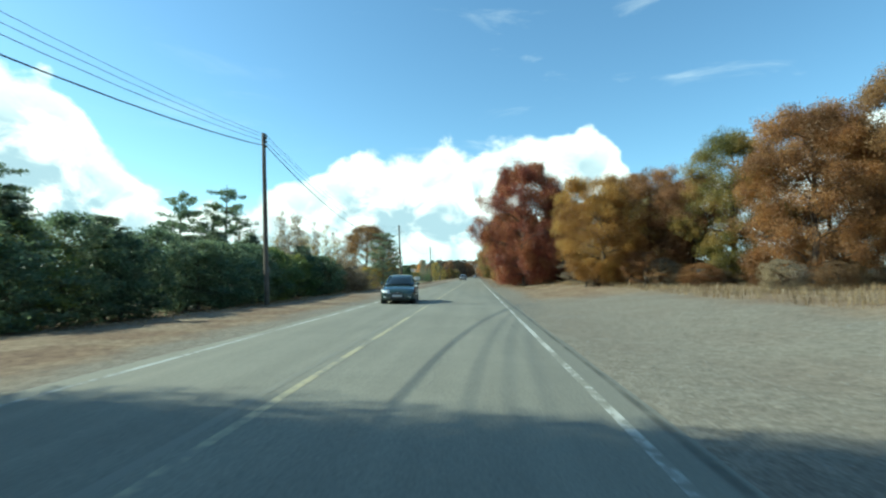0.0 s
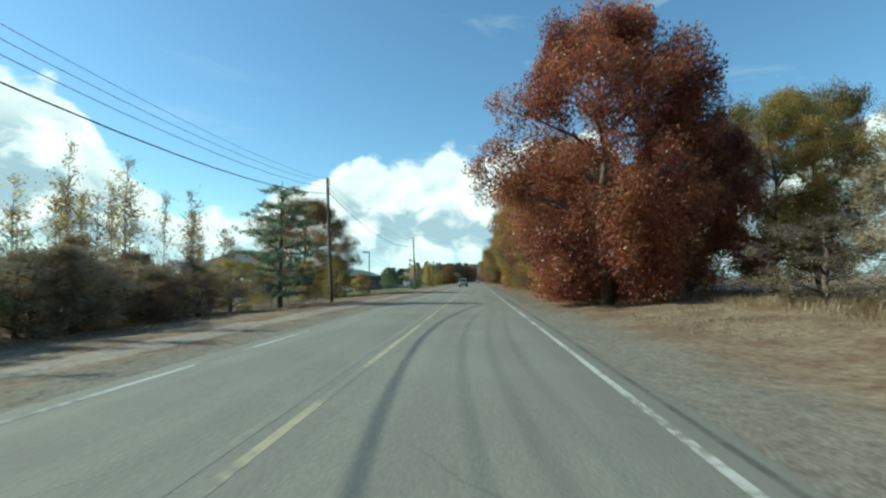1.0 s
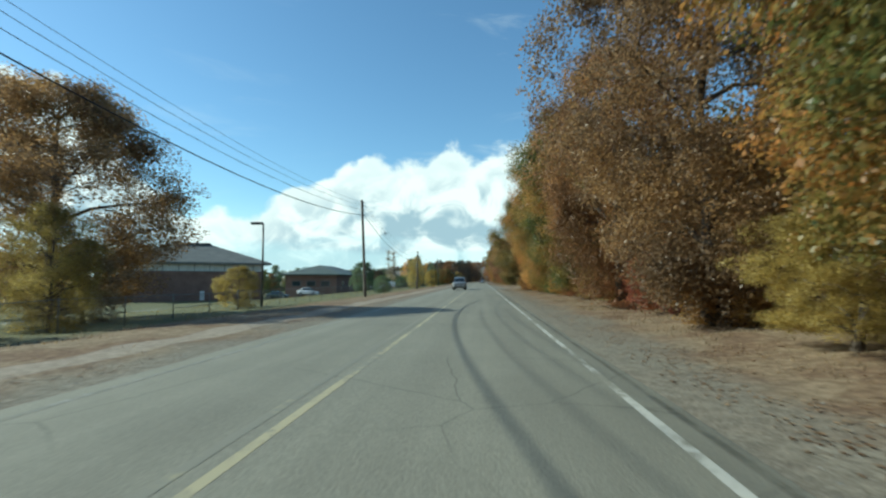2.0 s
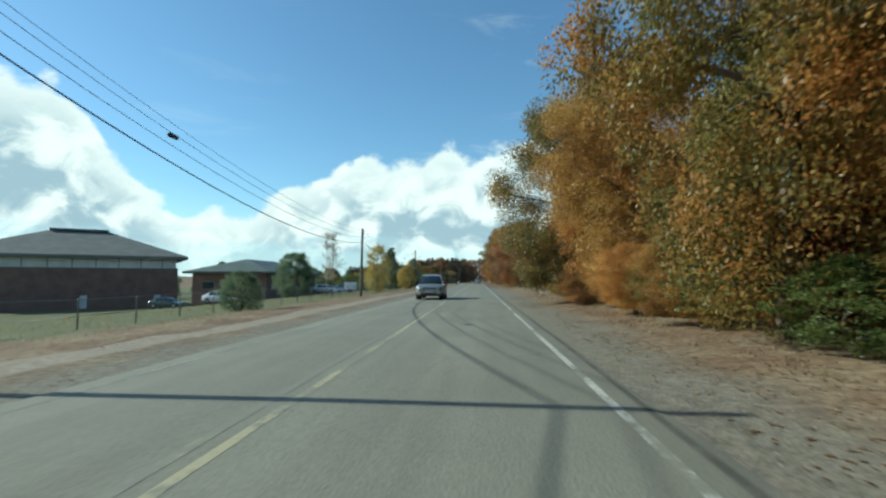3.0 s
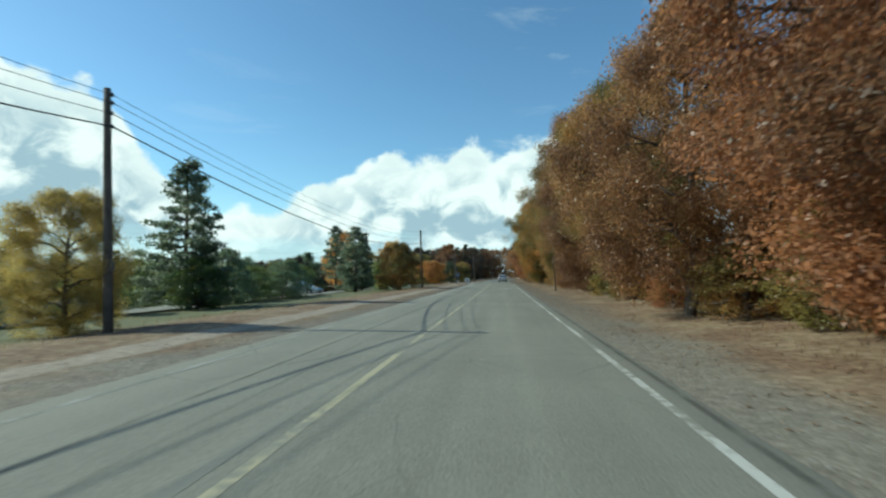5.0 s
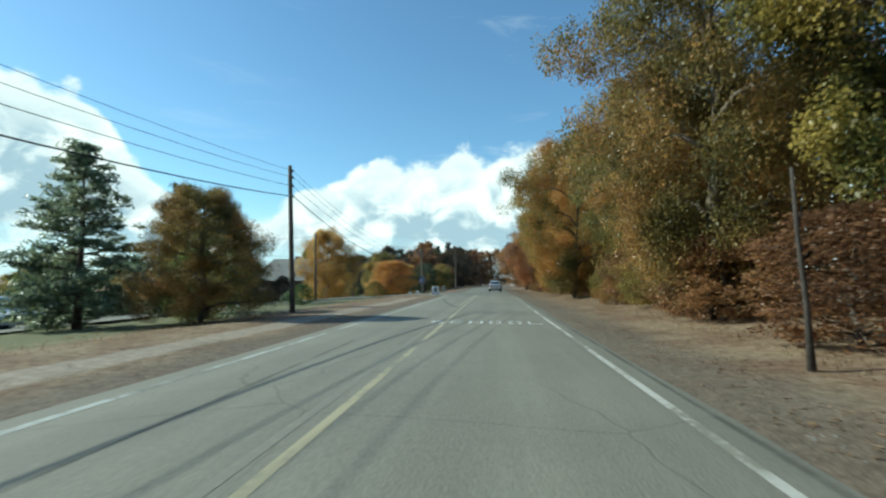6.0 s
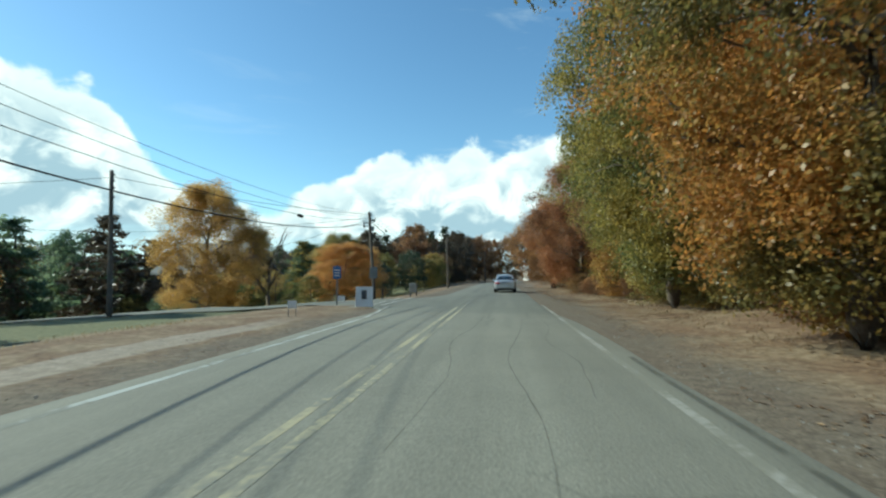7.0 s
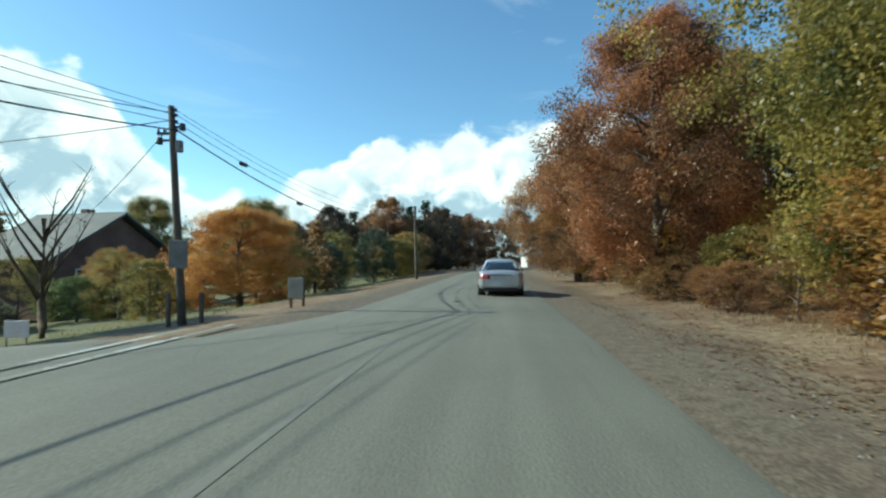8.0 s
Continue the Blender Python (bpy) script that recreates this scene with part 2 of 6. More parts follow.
def asphalt():
    m, nt, b = material("asphalt", 0.88, 0.0, 0.35)
    p = where(nt)
    s = nd(nt, "SeparateXYZ", {0: p})
    x, y = s.outputs[0], s.outputs[1]
    along = nd(nt, "CombineXYZ", {0: mth(nt, "MULTIPLY", x, 1.0), 1: mth(nt, "MULTIPLY", y, 0.05), 2: 0.0}).outputs[0]
    streak = fbm(nt, along, 1.6, 5.0, 0.6)
    blot = fbm(nt, p, 0.35, 5.0, 0.6)
    grit = fbm(nt, p, 38.0, 2.0)
    k = mth(nt, "ADD", mth(nt, "MULTIPLY", streak, 0.55), mth(nt, "MULTIPLY", blot, 0.45))
    c = mix(nt, step(nt, k, 0.36, 0.64), (0.184, 0.177, 0.143, 1), (0.226, 0.218, 0.175, 1))
    # oily wheel tracks
    for x0 in (-0.62, 0.62, -3.7, -2.5):
        w = step(nt, mth(nt, "ABSOLUTE", mth(nt, "SUBTRACT", x, x0)), 0.32, 0.05)
        w = mth(nt, "MULTIPLY", w, mth(nt, "MULTIPLY", step(nt, streak, 0.3, 0.6), 0.20))
        c = mix(nt, w, c, (0.132, 0.125, 0.102, 1))
    # newer, darker surfacing from the junction on
    c = mix(nt, step(nt, mth(nt, "ADD", y, mth(nt, "MULTIPLY", blot, 3.0)), 265.0, 267.0), c, mix(nt, 1.0, c, (0.82, 0.83, 0.84, 1), "MULTIPLY"))
    c = mix(nt, 1.0, c, ramp(nt, grit, [(0.25, 0.75), (0.75, 1.22)]), "MULTIPLY")
    # hairline cracks
    cv = nd(nt, "VectorMath", {0: p, 1: mix(nt, 0.35, p, nd(nt, "TexNoise", {"Vector": p, "Scale": 1.3, "Detail": 4.0}).outputs[1])}, operation="ADD").outputs[0]
    cr = nd(nt, "TexVoronoi", {"Vector": cv, "Scale": 0.22}, feature="DISTANCE_TO_EDGE").outputs[0]
    crack = mth(nt, "MULTIPLY", step(nt, cr, 0.006, 0.001), step(nt, fbm(nt, p, 0.12, 3.0), 0.45, 0.62))
    c = mix(nt, mth(nt, "MULTIPLY", crack, 0.45), c, (0.03, 0.03, 0.028, 1))
    nt.links.new(c, b.inputs["Base Color"])
    bump(nt, b, grit, 0.4, 0.012)
    return m


def line_paint(name, c, wear, worn_to=(0.202, 0.195, 0.157)):
    m, nt, b = material(name, 0.75)
    p = where(nt)
    n = mth(nt, "ADD", mth(nt, "MULTIPLY", fbm(nt, p, 7.0, 4.0, 0.65), 0.42), mth(nt, "MULTIPLY", fbm(nt, p, 0.45, 4.0), 0.58))
    k = step(nt, n, wear - 0.07, wear + 0.05)
    nt.links.new(mix(nt, k, (*worn_to, 1), (*c, 1)), b.inputs["Base Color"])
    bump(nt, b, fbm(nt, p, 30.0), 0.3, 0.004)
    return m


def earth():
    m, nt, b = material("earth", 0.97, 0.0, 0.2)
    p = where(nt)
    s = nd(nt, "SeparateXYZ", {0: p})
    wob = mth(nt, "MULTIPLY", mth(nt, "SUBTRACT", fbm(nt, p, 0.35, 5.0, 0.65), 0.5), 3.2)
    x = mth(nt, "ADD", s.outputs[0], wob)
    y = mth(nt, "ADD", s.outputs[1], mth(nt, "MULTIPLY", wob, 2.0))
    patch, fine, grit = fbm(nt, p, 0.5, 5.0, 0.65), fbm(nt, p, 5.0, 5.0, 0.7), fbm(nt, p, 26.0, 3.0)
    dry = mix(nt, step(nt, fine, 0.35, 0.65), (0.165, 0.118, 0.073, 1), (0.29, 0.222, 0.148, 1))
    leafy = mix(nt, step(nt, fine, 0.35, 0.65), (0.120, 0.076, 0.049, 1), (0.22, 0.148, 0.092, 1))
    gravel = mix(nt, step(nt, mth(nt, "ADD", mth(nt, "MULTIPLY", grit, 0.5), mth(nt, "MULTIPLY", fine, 0.5)), 0.38, 0.62), (0.145, 0.135, 0.11, 1), (0.235, 0.22, 0.18, 1))
    green = mix(nt, step(nt, fine, 0.3, 0.7), (0.100, 0.108, 0.055, 1), (0.19, 0.182, 0.10, 1))
    c = mix(nt, step(nt, patch, 0.42, 0.58), leafy, dry)
    lawn = mth(nt, "MULTIPLY", step(nt, x, -10.0, -12.5), mth(nt, "MULTIPLY", step(nt, y, 76.0, 88.0), step(nt, y, 430.0, 400.0)))
    c = mix(nt, lawn, c, green)
    walked = step(nt, mth(nt, "ABSOLUTE", mth(nt, "ADD", mth(nt, "ADD", s.outputs[0], mth(nt, "MULTIPLY", wob, 0.22)), 6.85)), 0.62, 0.38)
    walked = mth(nt, "MULTIPLY", mth(nt, "MULTIPLY", walked, step(nt, s.outputs[1], 30.0, 44.0)), step(nt, s.outputs[1], 264.0, 258.0))
    grit_path = mix(nt, step(nt, fine, 0.3, 0.7), (0.245, 0.205, 0.160, 1), (0.37, 0.318, 0.255, 1))
    c = mix(nt, mth(nt, "MULTIPLY", walked, 0.85), c, grit_path)
    edge = mth(nt, "MULTIPLY", step(nt, x, 4.6, 3.0), step(nt, x, -6.6, -5.2))
    lot = mth(nt, "MULTIPLY", mth(nt, "MULTIPLY", step(nt, x, 11.5, 8.5), step(nt, x, 0.0, 1.0)), step(nt, y, 34.0, 24.0))
    gravel = mix(nt, step(nt, y, 186.0, 212.0), gravel, mix(nt, 1.0, gravel, (0.70, 0.63, 0.60, 1), "MULTIPLY"))
    edge = mth(nt, "MAXIMUM", edge, lot)
    c = mix(nt, mth(nt, "MULTIPLY", edge, mth(nt, "ADD", 0.55, mth(nt, "MULTIPLY", patch, 0.5))), c, gravel)
    c = mix(nt, 1.0, c, ramp(nt, grit, [(0.2, 0.7), (0.8, 1.25)]), "MULTIPLY")
    nt.links.new(c, b.inputs["Base Color"])
    bump(nt, b, mth(nt, "ADD", fine, mth(nt, "MULTIPLY", grit, 0.4)), 0.55, 0.03)
    return m


ASPHALT, EARTH = asphalt(), earth()
LINE_WHITE = line_paint("white_line", (0.45, 0.445, 0.40), 0.495)
LINE_OLD = line_paint("white_line_old", (0.42, 0.43, 0.39), 0.505)
LINE_FAINT = line_paint("white_line_faint", (0.31, 0.30, 0.265), 0.55)
LINE_YELLOW = line_paint("yellow_line", (0.375, 0.335, 0.215), 0.495)
LINE_WORN = line_paint("yellow_line_worn", (0.29, 0.27, 0.18), 0.60)
LINE_GHOST = line_paint("yellow_line_ghost", (0.205, 0.196, 0.158), 0.58, (0.172, 0.166, 0.138))
LETTERS = line_paint("letter_white", (0.58, 0.59, 0.56), 0.40)

# ---- building helpers ----
def sm(v, lo, hi):
    t = min(1.0, max(0.0, (v - lo) / (hi - lo)))
    return t * t * (3 - 2 * t)


def gz(x, y):
    """Height of the ground: level by the road, falling to the school on the left, rising to the wood on the right."""
    z = -0.03
    if x < -8:
        z -= 3.4 * sm(-x, 8, 62) + 0.25 * sm(-x, 8, 13)
    if x < -5 and y > 272:
        z -= (0.45 * sm(-x, 5, 9.5) + 0.9 * sm(-x, 9, 21)) * sm(y, 272, 279) * (1 - sm(y, 320, 360))
    if x > 3:
        z += 0.55 * sm(x, 3.5, 12) + 0.5 * sm(x, 10, 40)
    if x < -4.9 or x > 2.4:
        z += 0.10 * (noise.noise((x * 0.35, y * 0.35, 0)) + 0.5 * noise.noise((x * 1.1, y * 1.1, 3))) * sm(max(-x - 4.9, x - 2.4), 0, 2.5)
    far = sm(y, 420, 900) + sm(-y, 150, 600) + sm(abs(x), 160, 500)
    return z + 10 * min(1.0, far) * (0.6 + 0.4 * noise.noise((x * 0.004, y * 0.004, 9)))


def part(name, bm, material, parent=None, label=""):
    me = bpy.data.meshes.new(name)
    bm.to_mesh(me)
    bm.free()
    me.materials.append(material)
    ob = new(name, me)
    ob.parent = parent
    return tagged(ob, label)


def thing(name, x, y, z, turn, label, category, group="", kind=""):
    ob = new(name)
    ob.matrix_world = pose(x, y, z, 0, 0, turn)
    ob.empty_display_size = 0.3
    return tagged(ob, label, category, group, kind)


def add_box(bm, x0, x1, y0, y1, z0, z1, bevel=0.0, m=None):
    b2 = bmesh.new()
    bmesh.ops.create_cube(b2, size=1, matrix=Matrix.Translation(((x0 + x1) / 2, (y0 + y1) / 2, (z0 + z1) / 2)) @ Matrix.Diagonal((x1 - x0, y1 - y0, z1 - z0, 1)))
    if bevel:
        bmesh.ops.bevel(b2, geom=b2.edges[:], offset=bevel, segments=1, affect="EDGES")
    if m:
        b2.transform(m)
    me = bpy.data.meshes.new("tmp")
    b2.to_mesh(me)
    b2.free()
    bm.from_mesh(me)
    bpy.data.meshes.remove(me)
    return bm


def box(*a, **k):
    return add_box(bmesh.new(), *a, **k)


def add_tube(bm, pts, radii, sides=7, caps=True):
    """A tapered tube along points."""
    rings = []
    for i, (p, r) in enumerate(zip(pts, radii)):
        a, b = Vector(pts[max(0, i - 1)]), Vector(pts[min(len(pts) - 1, i + 1)])
        q = (b - a).to_track_quat("Z", "Y")
        rings.append([bm.verts.new(Vector(p) + q @ Vector((r * math.cos(k * 6.28318 / sides), r * math.sin(k * 6.28318 / sides), 0))) for k in range(sides)])
    for u, v in zip(rings, rings[1:]):
        for k in range(sides):
            f = bm.faces.new((u[k], u[(k + 1) % sides], v[(k + 1) % sides], v[k]))
            f.smooth = True
    if caps:
        bm.faces.new(rings[0][::-1])
        bm.faces.new(rings[-1])
    return bm


def tube(pts, radii, sides=7):
    return add_tube(bmesh.new(), pts, radii, sides)


def strip(xs_of_y, ys, z, cols=1):
    """A flat ribbon between xs_of_y(y) = (left, right)."""
    bm = bmesh.new()
    prev = None
    for y in ys:
        l, r = xs_of_y(y)
        row = [bm.verts.new((l + (r - l) * k / cols, y, z(l + (r - l) * k / cols, y))) for k in range(cols + 1)]
        if prev:
            for k in range(cols):
                bm.faces.new((prev[k], prev[k + 1], row[k + 1], row[k])).smooth = True
        prev = row
    return bm


# ---- ground, road, path ----
def road_mid(y):
    """Beyond the junction the road bends to the right."""
    d = max(0.0, y - 318)
    return 0.0016 * d * d if d < 160 else 0.0016 * 160 * 160 + 0.512 * (d - 160)


def build_ground():
    def cuts(near, far, steps, grow=1.35):
        out, s, v = [], steps, near
        while v < far:
            v += s
            s *= grow
            out.append(v)
        return out
    xs = [-v for v in cuts(30, 1800, 3)][::-1] + [i * 1.0 - 30 for i in range(61)] + cuts(30, 1800, 3)
    ys = [-v for v in cuts(10, 900, 4)][::-1] + [i * 2.0 - 10 for i in range(181)] + cuts(350, 2600, 4)
    xs = sorted(set(xs) | {-5.4, -4.85, 2.1, 2.6})
    bm = bmesh.new()
    grid = [[bm.verts.new((x, y, gz(x, y))) for x in xs] for y in ys]
    for a, b in zip(grid, grid[1:]):
        for i in range(len(xs) - 1):
            bm.faces.new((a[i], a[i + 1], b[i + 1], b[i])).smooth = True
    return tagged(part("ground", bm, EARTH), "dry leaf-strewn verge, gravel shoulder, worn footpath and lawn", "ground", kind="structure")


def build_road():
    ys = [-60 + 2.0 * i for i in range(300)]

    def wide(y):
        l = -5.0 + 0.16 * noise.noise((y * 0.21, 1, 0)) + 0.08 * noise.noise((y * 0.9, 5, 0))
        r = 2.28 + 0.10 * noise.noise((y * 0.25, 9, 0)) + 0.06 * noise.noise((y * 1.0, 2, 0))
        l -= 2.7 * sm(y, 267, 269.5) * (1 - sm(y, 274.5, 276.5))
        l += 0.9 * sm(y, 276, 282)
        r -= 0.5 * sm(y, 258, 268)
        m = road_mid(y)
        return l + m, r + m
    bm = bmesh.new()
    prev = None
    for y in ys:
        l, r = wide(y)
        row = [bm.verts.new((l + (r - l) * k, y, 0.012 * (1 - abs(2 * k - 1)) + (-0.05 if k in (0, 1) else 0.0))) for k in (0, 0.03, 0.25, 0.5, 0.75, 0.97, 1)]
        if prev:
            for i in range(6):
                bm.faces.new((prev[i], prev[i + 1], row[i + 1], row[i])).smooth = True
        prev = row
    tagged(part("road", bm, ASPHALT), "worn grey two-lane asphalt road with patches, wheel tracks and dark marks", "road", kind="structure")
    # side road on the left at the junction
    bm = bmesh.new()
    prev = None
    for i in range(24):
        x = -6.4 - i * 2.2
        w = 2.5 + 1.6 * math.exp(-i * 0.7)
        mid = 271.6 - 0.012 * i * i
        row = [bm.verts.new((x, mid - w, max(gz(x, mid - w) + 0.06, -9))), bm.verts.new((x, mid, gz(x, mid) + 0.10)), bm.verts.new((x, mid + w, gz(x, mid + w) + 0.06))]
        if i == 0:
            for v in row:
                v.co.z = 0.004
        if prev:
            bm.faces.new((prev[0], prev[1], row[1], row[0])[::-1])
            bm.faces.new((prev[1], prev[2], row[2], row[1])[::-1])
        prev = row
    tagged(part("side_road", bm, ASPHALT), "grey asphalt side road joining the main road", "road", kind="structure")


def crown(x):
    """Height of the cambered road surface at x off its straight stretch."""
    k = (x + 5.0) / 7.28
    return 0.012 * (1 - abs(2 * k - 1))


def line(name, x, w, y0, y1, mat_, label, wob=0.012, lift=None):
    n = max(2, int((y1 - y0) / 2))
    ys = [y0 + (y1 - y0) * i / n for i in range(n + 1)]

    def at(y):
        c = x + road_mid(y) + wob * noise.noise((y * 0.3, x, 4))
        return c - w / 2, c + w / 2
    return tagged(part(name, strip(at, ys, lambda a, b: crown(x) + 0.0024 if lift is None else lift), mat_), label, "road marking", kind="structure")


def mark(pts, w, mat_, label):
    """A winding dark strip on the road along (x, y) points, smoothed."""
    bm = bmesh.new()
    rim = bm.verts.layers.float.new("rim")
    prev = None
    for i in range(len(pts) - 1):
        p0, p1, p2, p3 = (Vector(pts[max(0, min(len(pts) - 1, i + k))]) for k in (-1, 0, 1, 2))
        for s in range(10 + (i == len(pts) - 2)):
            t = s / 10
            p = 0.5 * (2 * p1 + (p2 - p0) * t + (2 * p0 - 5 * p1 + 4 * p2 - p3) * t * t + (3 * p1 - p0 - 3 * p2 + p3) * t ** 3)
            d = 0.5 * ((p2 - p0) + 2 * (2 * p0 - 5 * p1 + 4 * p2 - p3) * t + 3 * (3 * p1 - p0 - 3 * p2 + p3) * t * t)
            nrm = Vector((-d.y, d.x)).normalized() * w * 0.5 * (1 + 0.5 * noise.noise((p.x * 2, p.y * 2, 0)))
            j = 0.04 * noise.noise((p.x * 1.5, p.y * 1.5, 7))
            row = [bm.verts.new((p.x + k * nrm.x + j, p.y + k * nrm.y + j, crown(p.x + k * nrm.x) + 0.0018)) for k in (1, 0, -1)]
            row[1][rim] = 1.0
            if prev:
                bm.faces.new((prev[0], prev[1], row[1], row[0]))
                bm.faces.new((prev[1], prev[2], row[2], row[1]))
            prev = row
    bmesh.ops.recalc_face_normals(bm, faces=bm.faces)
    return tagged(part("seam_and_mark", bm, mat_), label, "road seam", kind="structure")


build_ground()
build_road()
line("edge_line", 1.72, 0.105, -40, 246, LINE_WHITE, "worn white edge line along the lane")
line("edge_line", 1.72, 0.12, 246.5, 270, LINE_FAINT, "nearly worn off white edge line along the lane")
line("edge_line", -4.45, 0.11, -40, 50, LINE_OLD, "worn white edge line along the verge")
line("edge_line", -4.45, 0.11, 50.5, 212, LINE_FAINT, "faint worn white edge line along the verge")
line("edge_line", -4.45, 0.12, 212.5, 261.8, LINE_OLD, "worn white edge line along the verge")
tagged(part("edge_line", strip(lambda y: (-4.51 - 0.55 * sm(y, 262, 268.5), -4.38 - 0.55 * sm(y, 262, 268.5)), [262 + 0.5 * i for i in range(13)], lambda a, b: 0.012), LINE_WHITE), "white edge line flaring into the side road", "road marking", kind="structure")
line("centre_line", -1.72, 0.11, -40, 269, LINE_YELLOW, "worn yellow centre line")
line("centre_line", -1.98, 0.11, -40, 243.5, LINE_WORN, "faded second yellow centre line")
line("centre_line", -1.98, 0.11, 244, 268, LINE_YELLOW, "second yellow centre line near the junction")
line("centre_line", -1.75, 0.10, 269.5, 276, LINE_GHOST, "almost worn off centre line past the junction")


# double edge line across the junction mouth
line("edge_line", -5.5, 0.15, 268.6, 277.6, LINE_WHITE, "white edge line across the side road's mouth", lift=0.022)
line("edge_line", -6.05, 0.14, 268.8, 276.8, LINE_OLD, "second white edge line across the side road's mouth", lift=0.022)


# ---- the word on the road, in stencilled bars ----
# bars (x0, x1, y0, y1) and bowed strokes (centre y, half height, from, to in degrees), in parts of the letter's box
STENCIL = {
    "S": ([], [(0.74, 0.26, 35, 258), (0.26, 0.26, 78, -145)]),
    "C": ([], [(0.5, 0.5, 42, 172), (0.5, 0.5, 188, 318)]),
    "H": ([(0, 0.2, 0, 0.46), (0, 0.2, 0.54, 1), (0.8, 1, 0, 0.46), (0.8, 1, 0.54, 1), (0.24, 0.76, 0.42, 0.58)], []),
    "O": ([], [(0.5, 0.5, 98, 172), (0.5, 0.5, 188, 262), (0.5, 0.5, 278, 352), (0.5, 0.5, 8, 82)]),
    "L": ([(0, 0.2, 0.18, 0.52), (0, 0.2, 0.58, 1), (0, 1, 0, 0.14)], []),
}


def bow(t, r):
    """A point on a squarish ring."""
    c, q = math.cos(t), math.sin(t)
    return r[0] * math.copysign(abs(c) ** 0.7, c), r[1] * math.copysign(abs(q) ** 0.7, q)


word = thing("road_word", 0, 0, 0, 0, "white stencilled word SCHOOL painted across the lane", "road marking")
for i, ch in enumerate("SCHOOL"):
    x0, y0, wd, ht = -2.20 + i * 0.63, 232.80, 0.45, 1.0
    bars, bows = STENCIL[ch]
    strokes = [[[(a, c), (b, c), (b, d), (a, d)]] for a, b, c, d in bars]
    for cy, hh, t0, t1 in bows:
        ts = [math.radians(t0 + (t1 - t0) * k / 14) for k in range(15)]
        out = [bow(t, (0.5, hh)) for t in ts]
        inn = [bow(t, (0.30, hh - 0.14)) for t in ts]
        strokes.append([[(0.5 + p[0], cy + p[1]) for p in (out[k], out[k + 1], inn[k + 1], inn[k])] for k in range(14)])
    letter = None
    for polys in strokes:
        bm = bmesh.new()
        for poly in polys:
            bm.faces.new([bm.verts.new((x0 + u * wd, y0 + v * ht, crown(x0 + u * wd) + 0.005)) for u, v in poly])
        bmesh.ops.remove_doubles(bm, verts=bm.verts, dist=0.0005)
        bm.normal_update()
        for f in bm.faces:
            if f.normal.z < 0:
                f.normal_flip()
        if letter is None:
            letter = part("letter", bm, LETTERS, word)
        else:
            part("stroke", bm, LETTERS, letter)

# ---- tar seams and dark marks on the road ----
mark([(2.02, -20), (2.05, 10), (1.98, 35), (2.06, 60), (2.0, 90), (2.05, 130), (2.0, 170), (2.04, 220), (2.0, 255)], 0.14, SEAM, "dark sealed seam beside the edge line")
mark([(-3.3, 126), (-3.2, 150), (-3.35, 175), (-3.2, 205), (-3.3, 228)], 0.10, SEAM, "thin dark line along the lane")
mark([(-2.6, 140), (-2.55, 165), (-2.7, 190)], 0.10, DARK_MARK, "thin dark line along the lane")
mark([(-1.7, 293), (-2.3, 288.6), (-2.0, 285), (-1.3, 282.6), (-0.3, 281.9)], 0.16, DARK_MARK, "curved dark mark past the junction")
mark([(-1.0, 293), (-1.6, 288.6), (-1.4, 285), (-0.8, 283.0), (0.2, 282.2)], 0.14, DARK_MARK, "curved dark mark past the junction")
mark([(-2.9, 274.6), (-2.4, 277), (-1.9, 279)], 0.16, DARK_MARK, "faint dark mark on the road")
mark([(-2.6, 273.6), (-2.2, 276.5), (-1.7, 279.6), (-1.2, 281.6)], 0.16, DARK_MARK, "faint dark mark on the road")
for x0, y0, x1, y1 in ((-0.4, 65, -0.1, 70), (0.1, 247, 0.5, 262), (-1.0, 250, -0.7, 263), (0.9, 252, 1.1, 262)):
    k = (y1 - y0) / 4
    mark([(x0, y0), (x0 + 0.18, y0 + k), (x0 - 0.1, y0 + 2 * k), (x0 + 0.2, y0 + 3 * k), (x1, y1)], 0.024, SEAM, "thin wandering crack in the asphalt")
mark([(-2.9, 276.5), (-2.3, 276.9), (-1.9, 276.7)], 0.5, DARK_MARK, "dark tar patch in the asphalt")

# ---- trees ----
def blades(name, c, nrm, size, aspect=0.6, rng=None, bend=0.18):
    """One mesh of many small folded leaf blades at c, facing nrm."""
    n = len(c)
    nrm = nrm / np.maximum(np.linalg.norm(nrm, axis=1, keepdims=True), 1e-6)
    a = rng.normal(size=(n, 3))
    a -= nrm * np.sum(a * nrm, axis=1, keepdims=True)
    a /= np.maximum(np.linalg.norm(a, axis=1, keepdims=True), 1e-6)
    b = np.cross(nrm, a)
    s = np.asarray(size).reshape(-1, 1)
    v = np.stack([c - a * s, c - b * s * aspect + nrm * s * bend, c + a * s, c + b * s * aspect + nrm * s * bend], axis=1).reshape(-1, 3)
    me = bpy.data.meshes.new(name)
    me.vertices.add(4 * n)
    me.vertices.foreach_set("co", v.astype(np.float32).ravel())
    me.loops.add(4 * n)
    me.loops.foreach_set("vertex_index", np.arange(4 * n, dtype=np.int32))
    me.polygons.add(n)
    me.polygons.foreach_set("loop_start", np.arange(0, 4 * n, 4, dtype=np.int32))
    me.update(calc_edges=True)
    return me


def sphere_dirs(rng, n):
    d = rng.normal(size=(n, 3))
    return d / np.linalg.norm(d, axis=1, keepdims=True)


def wood_mesh(name, trunk, limbs):
    bm = bmesh.new()
    add_tube(bm, *trunk, sides=9)
    for pts, radii in limbs:
        add_tube(bm, pts, radii, sides=5)
    me = bpy.data.meshes.new(name)
    bm.to_mesh(me)
    bm.free()
    return me


